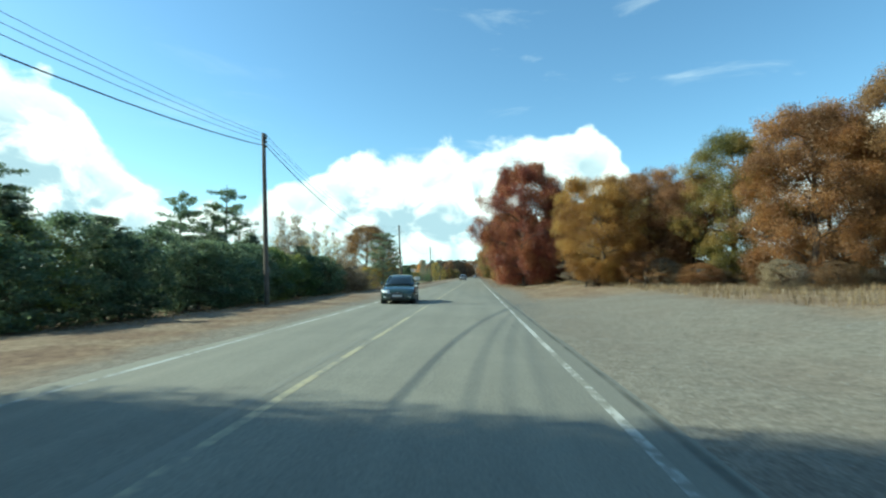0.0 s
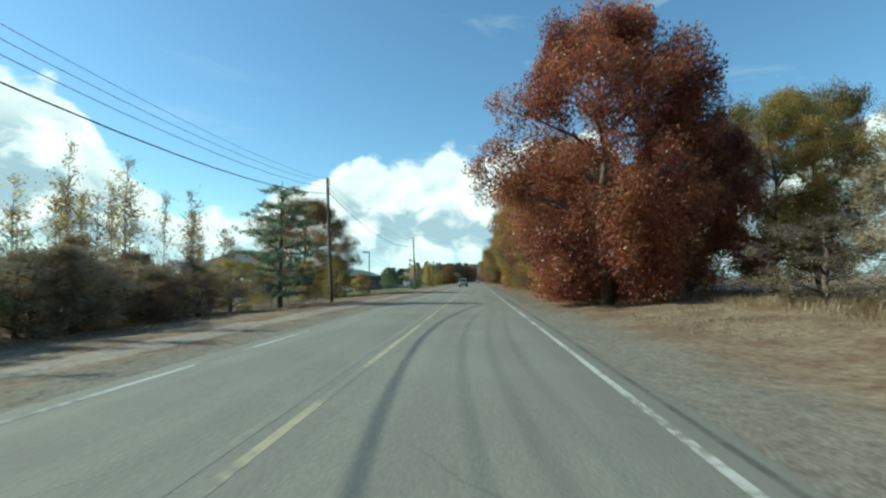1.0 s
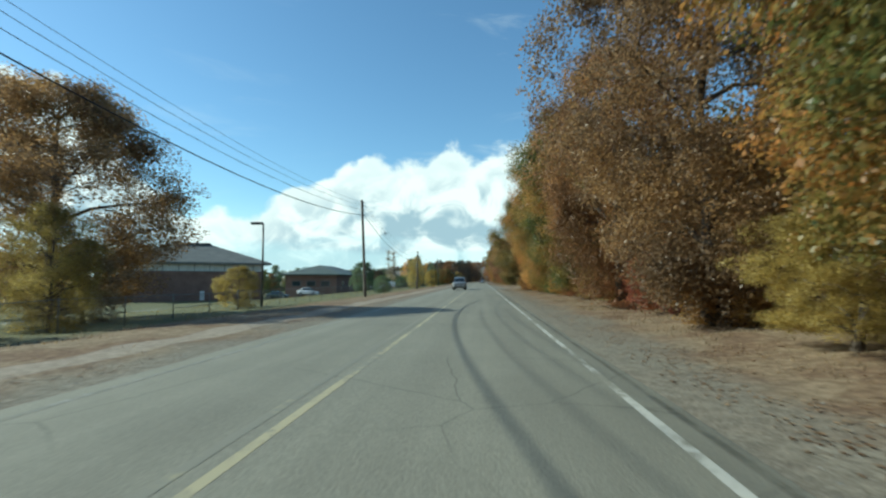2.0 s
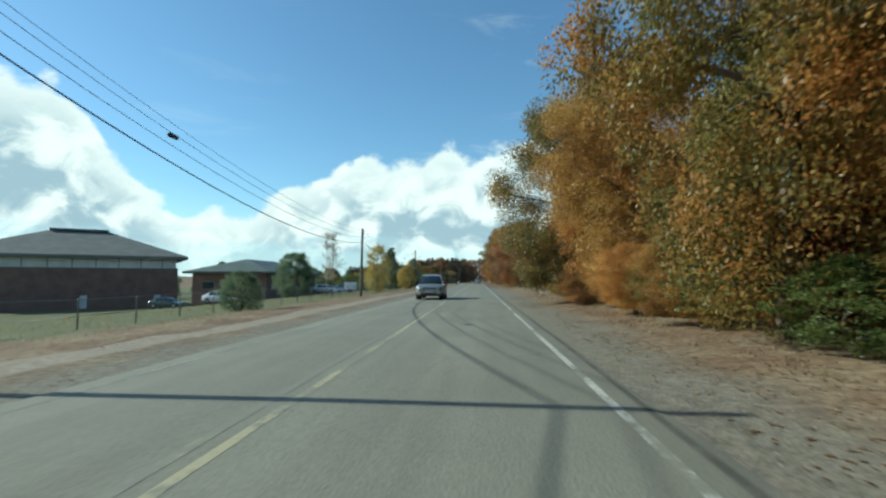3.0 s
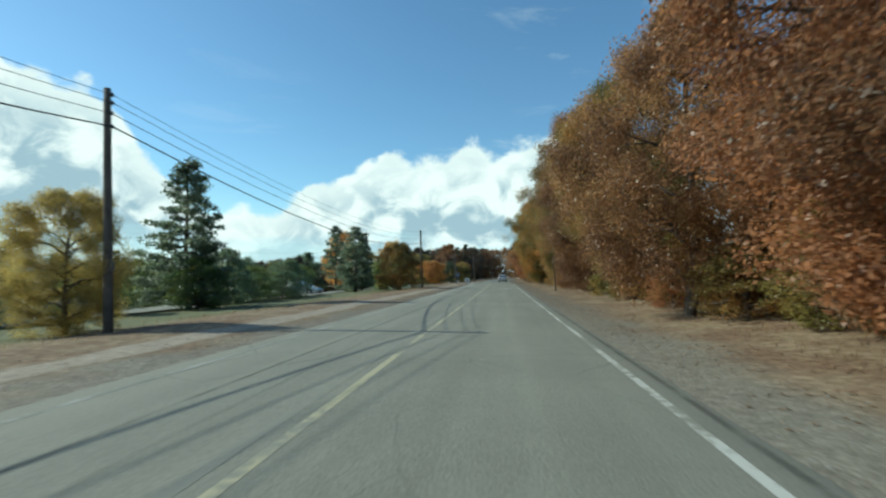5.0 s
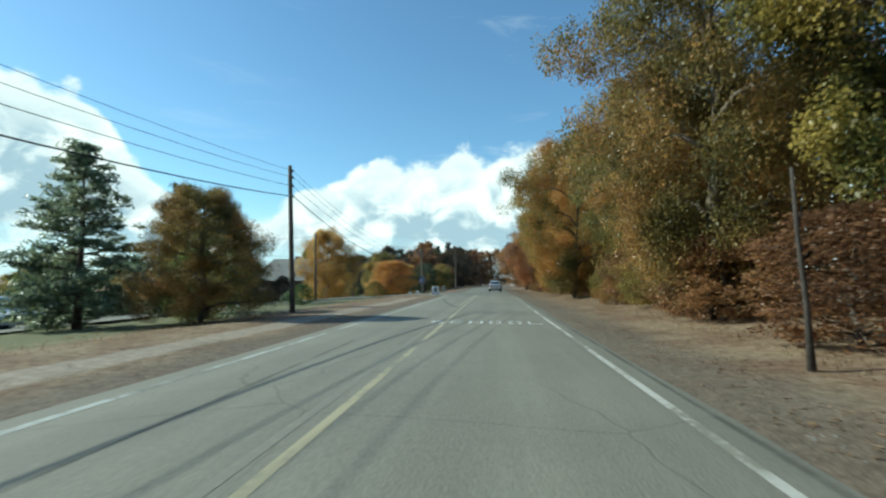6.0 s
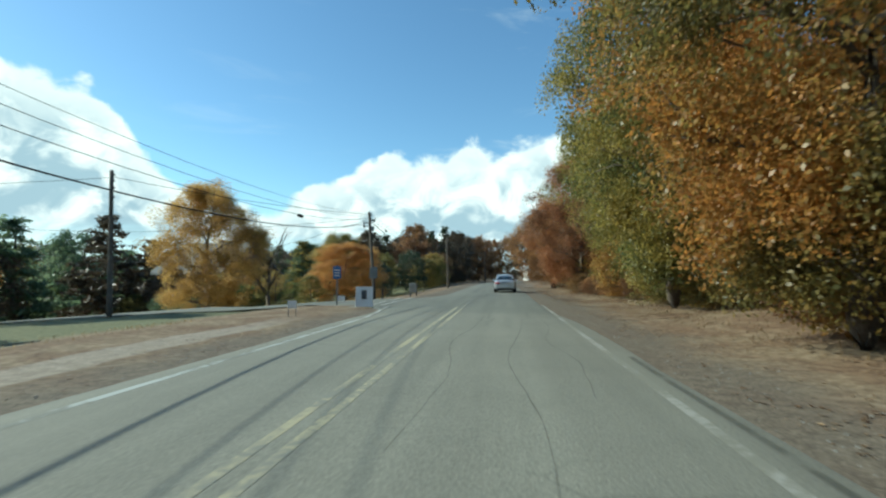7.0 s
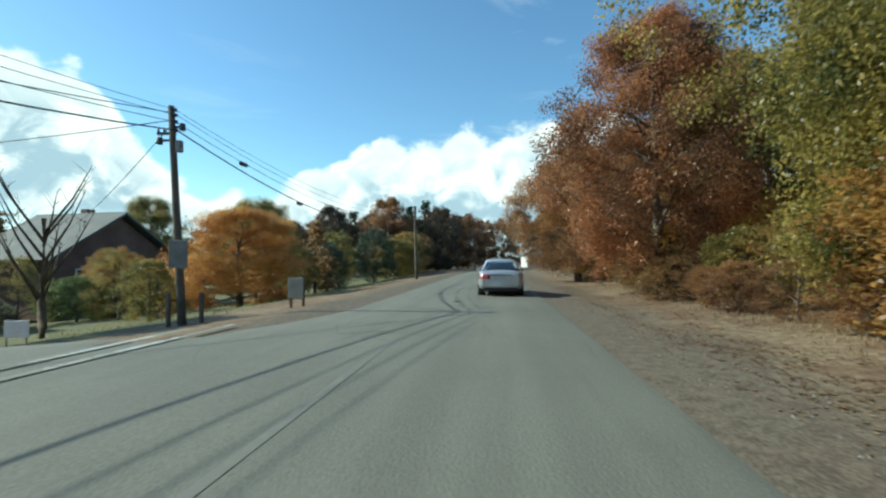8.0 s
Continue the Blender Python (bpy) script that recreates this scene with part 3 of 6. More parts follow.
# crown outlines: share of the height over the lowest leaves, share of the full radius
VASE = ([0.0, 0.12, 0.28, 0.45, 0.62, 0.80, 0.92, 1.0], [0.36, 0.50, 0.74, 0.95, 1.0, 0.86, 0.60, 0.22])
SKIRT = ([0.0, 0.08, 0.22, 0.42, 0.60, 0.78, 0.92, 1.0], [0.62, 0.88, 1.0, 0.98, 0.93, 0.78, 0.55, 0.22])
BROAD = ([0.0, 0.06, 0.20, 0.40, 0.58, 0.76, 0.90, 1.0], [0.50, 0.68, 0.80, 0.97, 1.0, 0.84, 0.60, 0.24])
DOME = ([0.0, 0.10, 0.30, 0.50, 0.70, 0.86, 1.0], [0.50, 0.76, 0.97, 1.0, 0.86, 0.60, 0.18])


def broadleaf(seed, outline=VASE, low=0.12, limbs=17, sprays=5, leaf=0.050, count=90000, hollow=-0.22, spread=4.2, fill=330):
    """A broad tree 10 m high: limbs that fork into branches, each hung with sprays of leaves, with hollows and gaps between. Returns trunk and crown meshes."""
    rng = np.random.RandomState(seed)
    off = Vector(rng.uniform(-50, 50, 3))

    def reach(t, ang):
        """Radius of the uneven crown at share t of its height."""
        d = Vector((math.cos(ang) * 1.3, math.sin(ang) * 1.3, t * 2.6))
        return spread * float(np.interp(t, *outline)) * (1 + 0.36 * noise.noise(d + off) + 0.26 * noise.noise(d * 2.9 + off))
    bend = rng.normal(size=4) * 0.16
    stem = [Vector((0, 0, -0.5)), Vector((0.02, 0, 0.25)), Vector((bend[0], bend[1], 2.6)), Vector((bend[2], bend[3], 5.4)), Vector((bend[0], -bend[3], 7.6)), Vector((0, 0, 9.2))]

    def on_stem(z):
        for p, q in zip(stem, stem[1:]):
            if z <= q.z:
                return p.lerp(q, (z - p.z) / (q.z - p.z))
        return stem[-1]
    wood, tufts = [], []
    for k in range(limbs):
        t = ((k + rng.uniform(0.2, 0.8)) / limbs) ** 0.85
        ang = k * 2.39996 + rng.uniform(-0.4, 0.4)
        z = 10 * (low + (1 - low) * t)
        r = reach(t, ang) * rng.uniform(0.74, 0.98)
        end = Vector((r * math.cos(ang), r * math.sin(ang), z - 0.25))
        z0 = max(0.9, min(z - 0.3 - 0.45 * r * rng.uniform(0.5, 1.1), 8.4))
        a = on_stem(z0)
        mid = a.lerp(end, 0.5) + Vector((rng.normal() * 0.2, rng.normal() * 0.2, 0.12 * r * rng.uniform(0.2, 1.0)))
        thick = 0.035 + 0.075 * (1 - z0 / 10)
        wood.append(([a, a.lerp(mid, 0.5) + Vector((0, 0, 0.06 * r)), mid, mid.lerp(end, 0.55), end], [thick, thick * 0.8, thick * 0.55, thick * 0.32, 0.012]))
        tufts.append((end, rng.uniform(0.50, 0.78)))
        for j in range(sprays):
            f = 0.28 + 0.68 * (j + rng.uniform()) / sprays
            root = a.lerp(mid, f * 2) if f < 0.5 else mid.lerp(end, f * 2 - 1)
            turn = ang + (-1) ** j * rng.uniform(0.4, 1.3)
            ln = (0.30 + 0.34 * (1 - f)) * max(1.4, r) * rng.uniform(0.7, 1.2)
            tip = root + Vector((math.cos(turn) * ln, math.sin(turn) * ln, ln * rng.uniform(-0.25, 0.75)))
            tip.z = min(max(tip.z, 10 * low + 0.15), 9.85)
            most = reach((tip.z / 10 - low) / (1 - low), turn)
            away = math.hypot(tip.x, tip.y)
            if away > most:
                tip.x, tip.y = tip.x * most / away, tip.y * most / away
            wood.append(([root, root.lerp(tip, 0.5) + Vector((0, 0, 0.08 * ln)), tip], [thick * 0.38, thick * 0.22, 0.007]))
            for g in (0.45, 0.8, 1.08):
                q = root.lerp(tip, g) + Vector(rng.normal(size=3) * 0.16)
                if noise.noise(q * 0.55 + off) > hollow:
                    tufts.append((q, rng.uniform(0.34, 0.66)))
    # twig ends that fill the crown between the limbs, thinner in its hollows
    for _ in range(fill):
        t, ang = rng.uniform(0.0, 1.0) ** 0.9, rng.uniform(0, 6.2832)
        r = reach(t, ang) * rng.uniform(0.25, 1.0) ** 0.5
        q = Vector((r * math.cos(ang), r * math.sin(ang), 10 * (low + (1 - low) * t) - 0.35))
        if noise.noise(q * 0.6 + off) > hollow and q.z > 0.2:
            tufts.append((q, rng.uniform(0.36, 0.74)))
    share = np.array([r ** 2.1 for _, r in tufts]) * rng.uniform(0.6, 1.3, len(tufts))
    share = (share / share.sum() * count).astype(int)
    pts, nrm = [], []
    for (q, r), m in zip(tufts, share):
        d = sphere_dirs(rng, m)
        tilt = Vector(rng.normal(size=3) * 0.25)
        p = d * r * rng.uniform(0.25, 1.18, (m, 1)) ** 0.7 * np.array([1.1, 1.1, 0.86])
        p[:, 2] += p[:, 0] * tilt.x + p[:, 1] * tilt.y - 0.06 * (p[:, 0] ** 2 + p[:, 1] ** 2)
        pts.append(np.array(q) + p)
        nrm.append(0.55 * d + 0.8 * rng.normal(size=(m, 3)) + np.array([0, 0, 0.6]))
    c, nr = np.concatenate(pts), np.concatenate(nrm)
    c[:, 2] = np.maximum(c[:, 2], 0.12)
    # a unit tree: radius 4.2 m, 10 m high
    k = 4.2 / np.quantile(np.hypot(c[:, 0], c[:, 1]), 0.985)
    c[:, :2] *= k
    wood = [([Vector((p.x * k, p.y * k, p.z)) for p in pts_], rr) for pts_, rr in wood]
    trunk = ([Vector((p.x * k, p.y * k, p.z)) for p in stem], [0.32, 0.23, 0.17, 0.11, 0.06, 0.02])
    return wood_mesh("trunk", trunk, wood), blades("crown", c, nr, leaf * rng.uniform(0.55, 1.35, len(c)), 0.60, rng)


def pine(seed, bare=0.2, spread=2.6, per=90, droop=0.0, top=1.0, boughs=(4, 7), gap=(0.42, 0.72), leaf=0.15):
    """A conifer 10 m high with uneven tiers of needle tufts."""
    rng = np.random.RandomState(seed)
    pts, nrm, size, limbs = [], [], [], []
    z = 10 * bare
    while z < 9.7:
        t = (z - 10 * bare) / (10 - 10 * bare)
        reach = spread * (1 - t) ** (0.75 * top) * (0.65 + 0.35 * math.sin(min(1, t * 5) * 1.57)) + 0.22
        for _ in range(rng.randint(*boughs)):
            ang, ln = rng.uniform(0, 6.283), reach * rng.uniform(0.55, 1.12)
            d = np.array([math.cos(ang), math.sin(ang), 0.16 - droop + rng.uniform(-0.12, 0.2)])
            a = np.array([0, 0, z])
            limbs.append(([Vector(a), Vector(a + d * ln)], [0.045 * (1.1 - t), 0.008]))
            for k in range(max(2, int(ln / 0.42))):
                f = 0.35 + 0.65 * (k + rng.uniform()) / max(2, int(ln / 0.42))
                ctr = a + d * ln * f + rng.normal(size=3) * 0.10
                m = int(per * rng.uniform(0.25, 0.5))
                s = sphere_dirs(rng, m)
                pts.append(ctr + s * np.array([0.36, 0.36, 0.2]) * rng.uniform(0.3, 1.1, (m, 1)))
                nrm.append(s + 0.7 * rng.normal(size=(m, 3)))
                size.append(leaf * rng.uniform(0.6, 1.2, m))
        z += rng.uniform(*gap)
    trunk = ([(0, 0, -0.5), (0, 0, 0.4), (0.06, 0.03, 5), (0, 0, 9.9)], [0.22, 0.17, 0.11, 0.02])
    return wood_mesh("trunk", trunk, limbs), blades("crown", np.concatenate(pts), np.concatenate(nrm), np.concatenate(size), 0.28, rng)


def aspen(seed, per=13, leaf=0.10):
    """A slim young tree 10 m high, nearly bare."""
    rng = np.random.RandomState(seed)
    limbs, pts, nrm, size = [], [], [], []
    for k in range(46):
        z = rng.uniform(2.2, 9.6)
        ang, ln = rng.uniform(0, 6.283), rng.uniform(0.5, 1.9) * (1.15 - z / 11)
        a = Vector((0, 0, z))
        e = a + Vector((math.cos(ang) * ln, math.sin(ang) * ln, ln * 0.9))
        limbs.append(([a, a.lerp(e, 0.5) + Vector((0, 0, -0.05)), e], [0.03, 0.018, 0.006]))
        for _ in range(3):
            j = a.lerp(e, rng.uniform(0.4, 0.9))
            limbs.append(([j, j + Vector((rng.normal() * 0.25, rng.normal() * 0.25, 0.4))], [0.01, 0.004]))
        m = int(per * rng.uniform(0.2, 1.4))
        q = np.array(a)[None] + (np.array(e) - np.array(a))[None] * rng.uniform(0.3, 1.1, (m, 1)) + rng.normal(size=(m, 3)) * 0.22
        pts.append(q)
        nrm.append(rng.normal(size=(m, 3)))
        size.append(leaf * rng.uniform(0.5, 1.2, m))
    trunk = ([(0, 0, -0.4), (0.05, 0, 3), (-0.04, 0.05, 6.5), (0, 0, 9.9)], [0.075, 0.055, 0.035, 0.010])
    return wood_mesh("trunk", trunk, limbs), blades("crown", np.concatenate(pts), np.concatenate(nrm), np.concatenate(size), 0.7, rng)


KINDS = {
    "oak": [broadleaf(s, VASE, 0.10, limbs=18, count=140000, leaf=0.043) for s in (1, 2, 3)],
    "maple": [broadleaf(s, DOME, 0.10, limbs=19, count=125000, leaf=0.045) for s in (11, 12, 13)],
    "skirt": [broadleaf(s, SKIRT, 0.04, limbs=24, count=120000) for s in (15, 16)],
    "broad": [broadleaf(17, BROAD, 0.04, limbs=26, count=150000, hollow=-0.16, fill=420)],
    "open": [broadleaf(s, VASE, 0.24, limbs=15, count=80000, hollow=-0.12, fill=200) for s in (21, 22)],
    "thin": [broadleaf(s, DOME, 0.06, limbs=16, count=13000, leaf=0.070, hollow=-0.1, fill=120) for s in (31, 32)],
    "birch": [broadleaf(35, DOME, 0.02, limbs=26, count=52000, leaf=0.055, hollow=-0.16, fill=320)],
    "shrub": [broadleaf(s, DOME, 0.0, limbs=20, sprays=4, count=14000, leaf=0.115, hollow=-0.3) for s in (41, 42, 43)],
    "round": [broadleaf(44, DOME, 0.0, limbs=30, sprays=4, count=16000, leaf=0.12, hollow=-0.6)],
    "far_pine": [pine(s, bare=0.06, spread=2.9, per=26, leaf=0.30, boughs=(5, 8), gap=(0.45, 0.75)) for s in (91, 92)],
    "far": [broadleaf(s, DOME, 0.06, limbs=18, count=20000, leaf=0.105) for s in (81, 82, 83)],
    "pine": [pine(s, boughs=(5, 9), gap=(0.36, 0.62)) for s in (51, 52)],
    "white_pine": [pine(55, bare=0.10, spread=3.3, per=84, leaf=0.13, top=0.62, boughs=(5, 8), gap=(0.44, 0.74))],
    "fir": [pine(s, bare=0.04, spread=3.0, per=60, leaf=0.17, droop=0.08, boughs=(6, 10), gap=(0.34, 0.58)) for s in (61, 62)],
    "aspen": [aspen(s) for s in (71, 72, 73)],
}
RADIUS = {"far_pine": 2.7, "pine": 2.8, "white_pine": 3.1, "fir": 2.6, "aspen": 1.5}
PLANT = {"round": "shrub", "far_pine": "pine_tree", "shrub": "shrub", "pine": "pine_tree", "white_pine": "pine_tree", "fir": "fir_tree", "aspen": "young_tree"}
count = {}


def tree(kind, x, y, height, radius, leaf, label, group="", bark=None, turn=None, z=None):
    k = count[kind] = count.get(kind, 0) + 1
    wood, crown_mesh = KINDS[kind][k % len(KINDS[kind])]
    name = PLANT.get(kind, "tree")
    if kind == "shrub":
        radius = min(radius, 0.85 * height)
    t = thing(name, x, y, gz(x, y) if z is None else z, (k * 137.5) % 360 if turn is None else turn, label, "shrub" if kind in ("shrub", "round") else "tree", group)
    wide = radius / RADIUS.get(kind, 4.2)
    t.scale = (wide, wide, height / 10)
    for nm, me, mt in (("trunk", wood, bark or BARK), ("crown", crown_mesh, leaf)):
        if not me.materials:
            me.materials.append(mt)
        ob = new(nm, me)
        ob.parent = t
        ob.material_slots[0].link = "OBJECT"
        ob.material_slots[0].material = mt
    return t


WOOD = "trees at the wood's edge"
# the wood's edge on the right: kind, x, y, height, radius, leaves, label
for row in [
    ("oak", 10.4, 42, 9.0, 4.4, AMBER, "olive and amber-brown oak at the edge of the field"),
    ("oak", 15.5, 45, 10.0, 4.6, RUST, "rust-coloured oak behind the field"),
    ("maple", 21.5, 33, 11.6, 4.8, RUST, "tall rust-orange maple behind the gravel lot"),
    ("oak", 26, 30, 13.2, 5.0, BROWN, "tall brown oak behind the gravel lot"),
    ("oak", 19.0, 38, 11.0, 4.2, OLIVE, "olive oak in the wood's edge"),
    ("open", 17.4, 41, 8.6, 4.0, DUSK, "dark red-brown oak behind the field"),
    ("oak", 27.0, 40, 13.0, 5.0, RUST, "rust oak deep in the wood"),
    ("broad", 6.5, 62.8, 15.0, 5.8, RED, "large dark red maple close to the road"),
    ("skirt", 11.4, 65, 10.6, 3.8, RED, "dark red maple beside a larger one"),
    ("thin", 11.6, 54.5, 3.0, 2.4, BRUSH, "grey-brown leafless brush beside red maples"),
    ("thin", 14.6, 55.4, 3.0, 2.6, BRUSH, "grey-brown leafless brush beside red maples"),
    ("thin", 18.0, 56.4, 3.2, 2.6, BRUSH, "grey-brown leafless brush beside red maples"),
    ("oak", 17.5, 68, 12.0, 4.2, OLIVE, "olive oak behind pale brush"),
    ("oak", 22.0, 71, 13.0, 4.4, BRONZE, "olive and rust oak behind pale brush"),
    ("oak", 13.6, 73, 10.2, 4.0, RUST, "rust oak behind red maples"),
    ("thin", 12.6, 51.5, 4.6, 2.6, TWIG, "grey half-bare tree at the field's edge"),
    ("thin", 15.2, 50.5, 5.0, 2.8, TWIG, "grey half-bare tree beside the field"),
    ("thin", 18.0, 49.5, 5.2, 3.0, TWIG, "grey half-bare tree behind the field"),
    ("oak", 20.5, 55, 9.4, 4.2, OLIVE, "olive-brown oak behind the field"),
    ("oak", 24.0, 62, 11.0, 4.6, GOLD, "gold-brown oak behind the field"),
    ("oak", 6.4, 69, 9.8, 4.4, RUSSET, "rust and red oak over the verge"),
    ("maple", 6.4, 77, 11.8, 4.6, MIXED, "olive, gold and orange oak over the verge"),
    ("maple", 8.2, 73, 6.2, 3.2, GOLD, "yellow-gold maple under taller oaks"),
    ("oak", 6.2, 86, 12.0, 4.6, BROWN, "brown oak leaning over the verge"),
    ("oak", 6.3, 95, 11.6, 4.6, RUST, "rust-brown oak over the verge"),
    ("oak", 6.6, 104, 12.5, 5.0, MIXED, "olive oak with gold patches"),
    ("oak", 10.6, 118.5, 14.8, 5.2, OLIVE, "tall olive oak behind the first row"),
    ("maple", 8.8, 110, 13.0, 4.6, ORANGE, "tall orange-red maple in the wood's edge"),
    ("maple", 9.4, 120.5, 4.4, 2.2, CRIMSON, "small crimson maple under the oaks"),
    ("maple", 7.4, 118.2, 3.6, 1.6, CRIMSON, "bushy crimson maple under the oaks"),
    ("oak", 6.4, 117, 13.4, 4.7, MIXED, "green, gold and orange oak over the verge"),
    ("oak", 7.2, 129.5, 11.0, 4.6, AMBER, "amber and gold oak in the wood's edge"),
    ("maple", 7.8, 132, 9.0, 3.8, ORANGE, "orange maple among olive oaks"),
    ("oak", 9.8, 143, 11.5, 4.4, OLIVE, "olive oak at the end of the row"),
    ("maple", 9.4, 147, 9.0, 3.4, RUSSET, "bright orange maple at the end of the row"),
    ("oak", 14.8, 161, 7.4, 3.5, BRONZE, "olive-brown oak standing alone at the field's edge"),
    ("maple", 6.9, 187.5, 10.2, 5.0, RUSSET, "rust-red maple at the start of the second row"),
    ("maple", 11.4, 185.5, 5.6, 2.7, RUSSET, "rust maple at the edge of the open field"),
    ("maple", 14.4, 183, 4.0, 1.9, AMBER, "rust oak at the edge of the open field"),
    ("maple", 17.4, 184, 3.9, 1.9, RUST, "rust oak sapling at the edge of the open field"),
    ("maple", 20.4, 183, 4.2, 2.0, BRONZE, "olive-rust oak at the edge of the open field"),
    ("maple", 9.8, 193, 9.0, 4.2, RUSSET, "dark red-brown maple in the second row"),
    ("thin", 12.6, 188, 6.6, 3.0, TWIG, "half-bare grey tree beside red maples"),
    ("oak", 15.5, 193, 6.4, 3.4, OLIVE, "olive oak behind the second row"),
    ("fir", 19.0, 190.5, 8.0, 2.7, NEEDLE_DARK, "dark green pine behind the open field"),
    ("maple", 5.9, 197, 10.0, 3.9, DUSK, "rust maple over the verge"),
    ("oak", 6.4, 206, 11.0, 4.2, BRONZE, "olive-brown oak over the verge"),
    ("oak", 6.2, 215, 12.2, 4.6, DUSK, "dark red-brown oak over the verge"),
    ("oak", 11.6, 223, 12.4, 4.4, DUSK, "dark red-brown oak over the verge"),
    ("oak", 6.8, 233.5, 14.4, 5.0, BRONZE, "tall olive-brown oak close to the road"),
    ("oak", 8.4, 239, 11.4, 4.4, BRONZE, "olive oak over the verge"),
    ("maple", 9.4, 241, 7.0, 3.6, RUST, "rust-orange maple under taller oaks"),
    ("oak", 8.4, 245, 12.4, 4.4, OLIVE, "tall olive-grey oak over the verge"),
    ("oak", 5.9, 255.5, 12.6, 4.9, FLAME, "rust and olive maple over the verge"),
    ("oak", 6.4, 266.5, 14.2, 4.8, LIME, "olive-yellow oak over the verge"),
    ("maple", 8.6, 260, 12.6, 4.6, ORANGE, "tall orange maple in the wood's edge"),
    ("oak", 8.0, 271, 12.4, 4.6, GREEN, "green oak over the verge"),
    ("oak", 7.8, 277, 11.8, 4.6, LIME, "olive-yellow oak over the verge"),
    ("shrub", 6.9, 275, 3.4, 2.4, AMBER, "amber-brown shrub under the oaks"),
    ("maple", 6.2, 288, 11.0, 4.6, RUSSET, "red-brown maple over the verge"),
    ("maple", 9.0, 293, 11.4, 4.6, DUSK, "rust maple in the wood's edge"),
    ("maple", 5.4, 302, 9.2, 4.8, RUST, "rust-orange maple reaching over the verge"),
    ("oak", 8.6, 308, 9.4, 4.4, ORANGE, "orange-brown oak past the junction"),
    ("oak", 12.0, 318, 9.6, 4.6, RUST, "rust oak past the junction"),
]:
    tree(*row, group=WOOD)

tree("maple", 5.9, 136.4, 12.0, 5.7, BRONZE, "olive-brown oak reaching over the lane", WOOD, turn=165)
tree("open", 8.8, 227.0, 14.2, 5.2, LIME, "yellow-olive oak over the verge", WOOD, turn=165)
tree("shrub", 6.4, 115.4, 1.6, 1.3, GREEN, "low green shrub in front of the wood", "undergrowth")
for x, y, h, r, mt in ((6.4, 121.0, 3.0, 1.9, AMBER), (6.0, 125.6, 2.6, 1.8, ORANGE), (6.6, 129.8, 3.0, 1.9, AMBER), (5.9, 133.6, 2.4, 1.6, RUST), (6.2, 140.2, 2.6, 1.7, OLIVE), (6.6, 144.5, 2.4, 1.7, AMBER), (6.5, 76.0, 3.2, 1.9, AMBER), (6.4, 81.0, 2.8, 1.8, GOLD)):
    tree("maple", x, y, h, r, mt, "small golden-orange sapling in front of the wood", "undergrowth")
rnd = random.Random(4)
pal = [OLIVE, RUST, BROWN, RUST, GOLD, BROWN]
for y in list(range(76, 150, 8)) + list(range(194, 324, 8)):
    tree("far", 14.5 + rnd.uniform(-1.2, 2.0), y + rnd.uniform(-2, 2), rnd.uniform(10, 13.5), rnd.uniform(4.4, 5.2), rnd.choice(pal), "tall autumn oak deeper in the wood", "trees inside the wood")
    if y % 16 == 0:
        tree("far", 23 + rnd.uniform(-2, 3), y + rnd.uniform(-3, 3), rnd.uniform(11, 14.5), rnd.uniform(4.8, 5.6), rnd.choice(pal), "tall autumn oak deeper in the wood", "trees inside the wood")
for y in list(range(68, 150, 5)) + list(range(190, 316, 5)):
    # undergrowth from y 220 to 238 has darker leaves, standing in for shade
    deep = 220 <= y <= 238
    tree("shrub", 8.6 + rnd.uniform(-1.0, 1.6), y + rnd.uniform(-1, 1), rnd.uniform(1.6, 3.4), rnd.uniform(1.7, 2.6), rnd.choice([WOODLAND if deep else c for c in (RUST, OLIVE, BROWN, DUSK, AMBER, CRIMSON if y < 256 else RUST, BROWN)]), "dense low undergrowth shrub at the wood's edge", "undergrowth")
for y in list(range(67, 148, 4)) + list(range(192, 312, 4)):
    # same stretch: the shade is put into the brown leaf colour
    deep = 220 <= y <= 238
    tree("shrub", 7.0 + rnd.uniform(-0.6, 0.9), y + rnd.uniform(-1.2, 1.2), rnd.uniform(1.2, 2.9), rnd.uniform(1.2, 2.1), rnd.choice([DUSK if deep else c for c in (MIXED, OLIVE, RUSSET, BRONZE, AMBER, CRIMSON if y < 200 else OLIVE, GOLD, RUST)]), "low shrub in front of the wood, shade in its brown leaves" if deep else "low bright autumn shrub in front of the wood", "undergrowth")
# open field between the two rows, with trees far behind it
for i in range(9):
    y = 150 + i * 6
    tree(("far_pine", "far", "far")[i % 3], 38 + rnd.uniform(-4, 6), y + rnd.uniform(-3, 3), rnd.uniform(8, 12), rnd.uniform(3.4, 4.8), (NEEDLE, GOLD, OLIVE)[i % 3], ("dark pine behind the open field", "golden oak behind the open field", "olive tree behind the open field")[i % 3], "trees behind the field")
for i in range(34):
    tree(("thin", "shrub")[i % 2], rnd.uniform(9, 26), rnd.uniform(150, 184), rnd.uniform(0.9, 1.9), rnd.uniform(0.9, 1.7), rnd.choice([RUST, BROWN, DRY, DUSK, BRUSH]), "dry brown shrub in the open field", "field shrubs")
brush = random.Random(9)
for i in range(15):
    tree(("shrub", "shrub", "birch")[i % 3], 10.2 + i * 1.25 + brush.uniform(-0.4, 0.4), 183.2 - i * 0.25 + brush.uniform(-1.2, 1.2), brush.uniform(2.3, 3.5), brush.uniform(1.8, 2.4), brush.choice([DUSK, RUSSET, BROWN, DUSK, RUSSET]), "dense red-brown bush at the far edge of the field", "bushes at the field's edge")
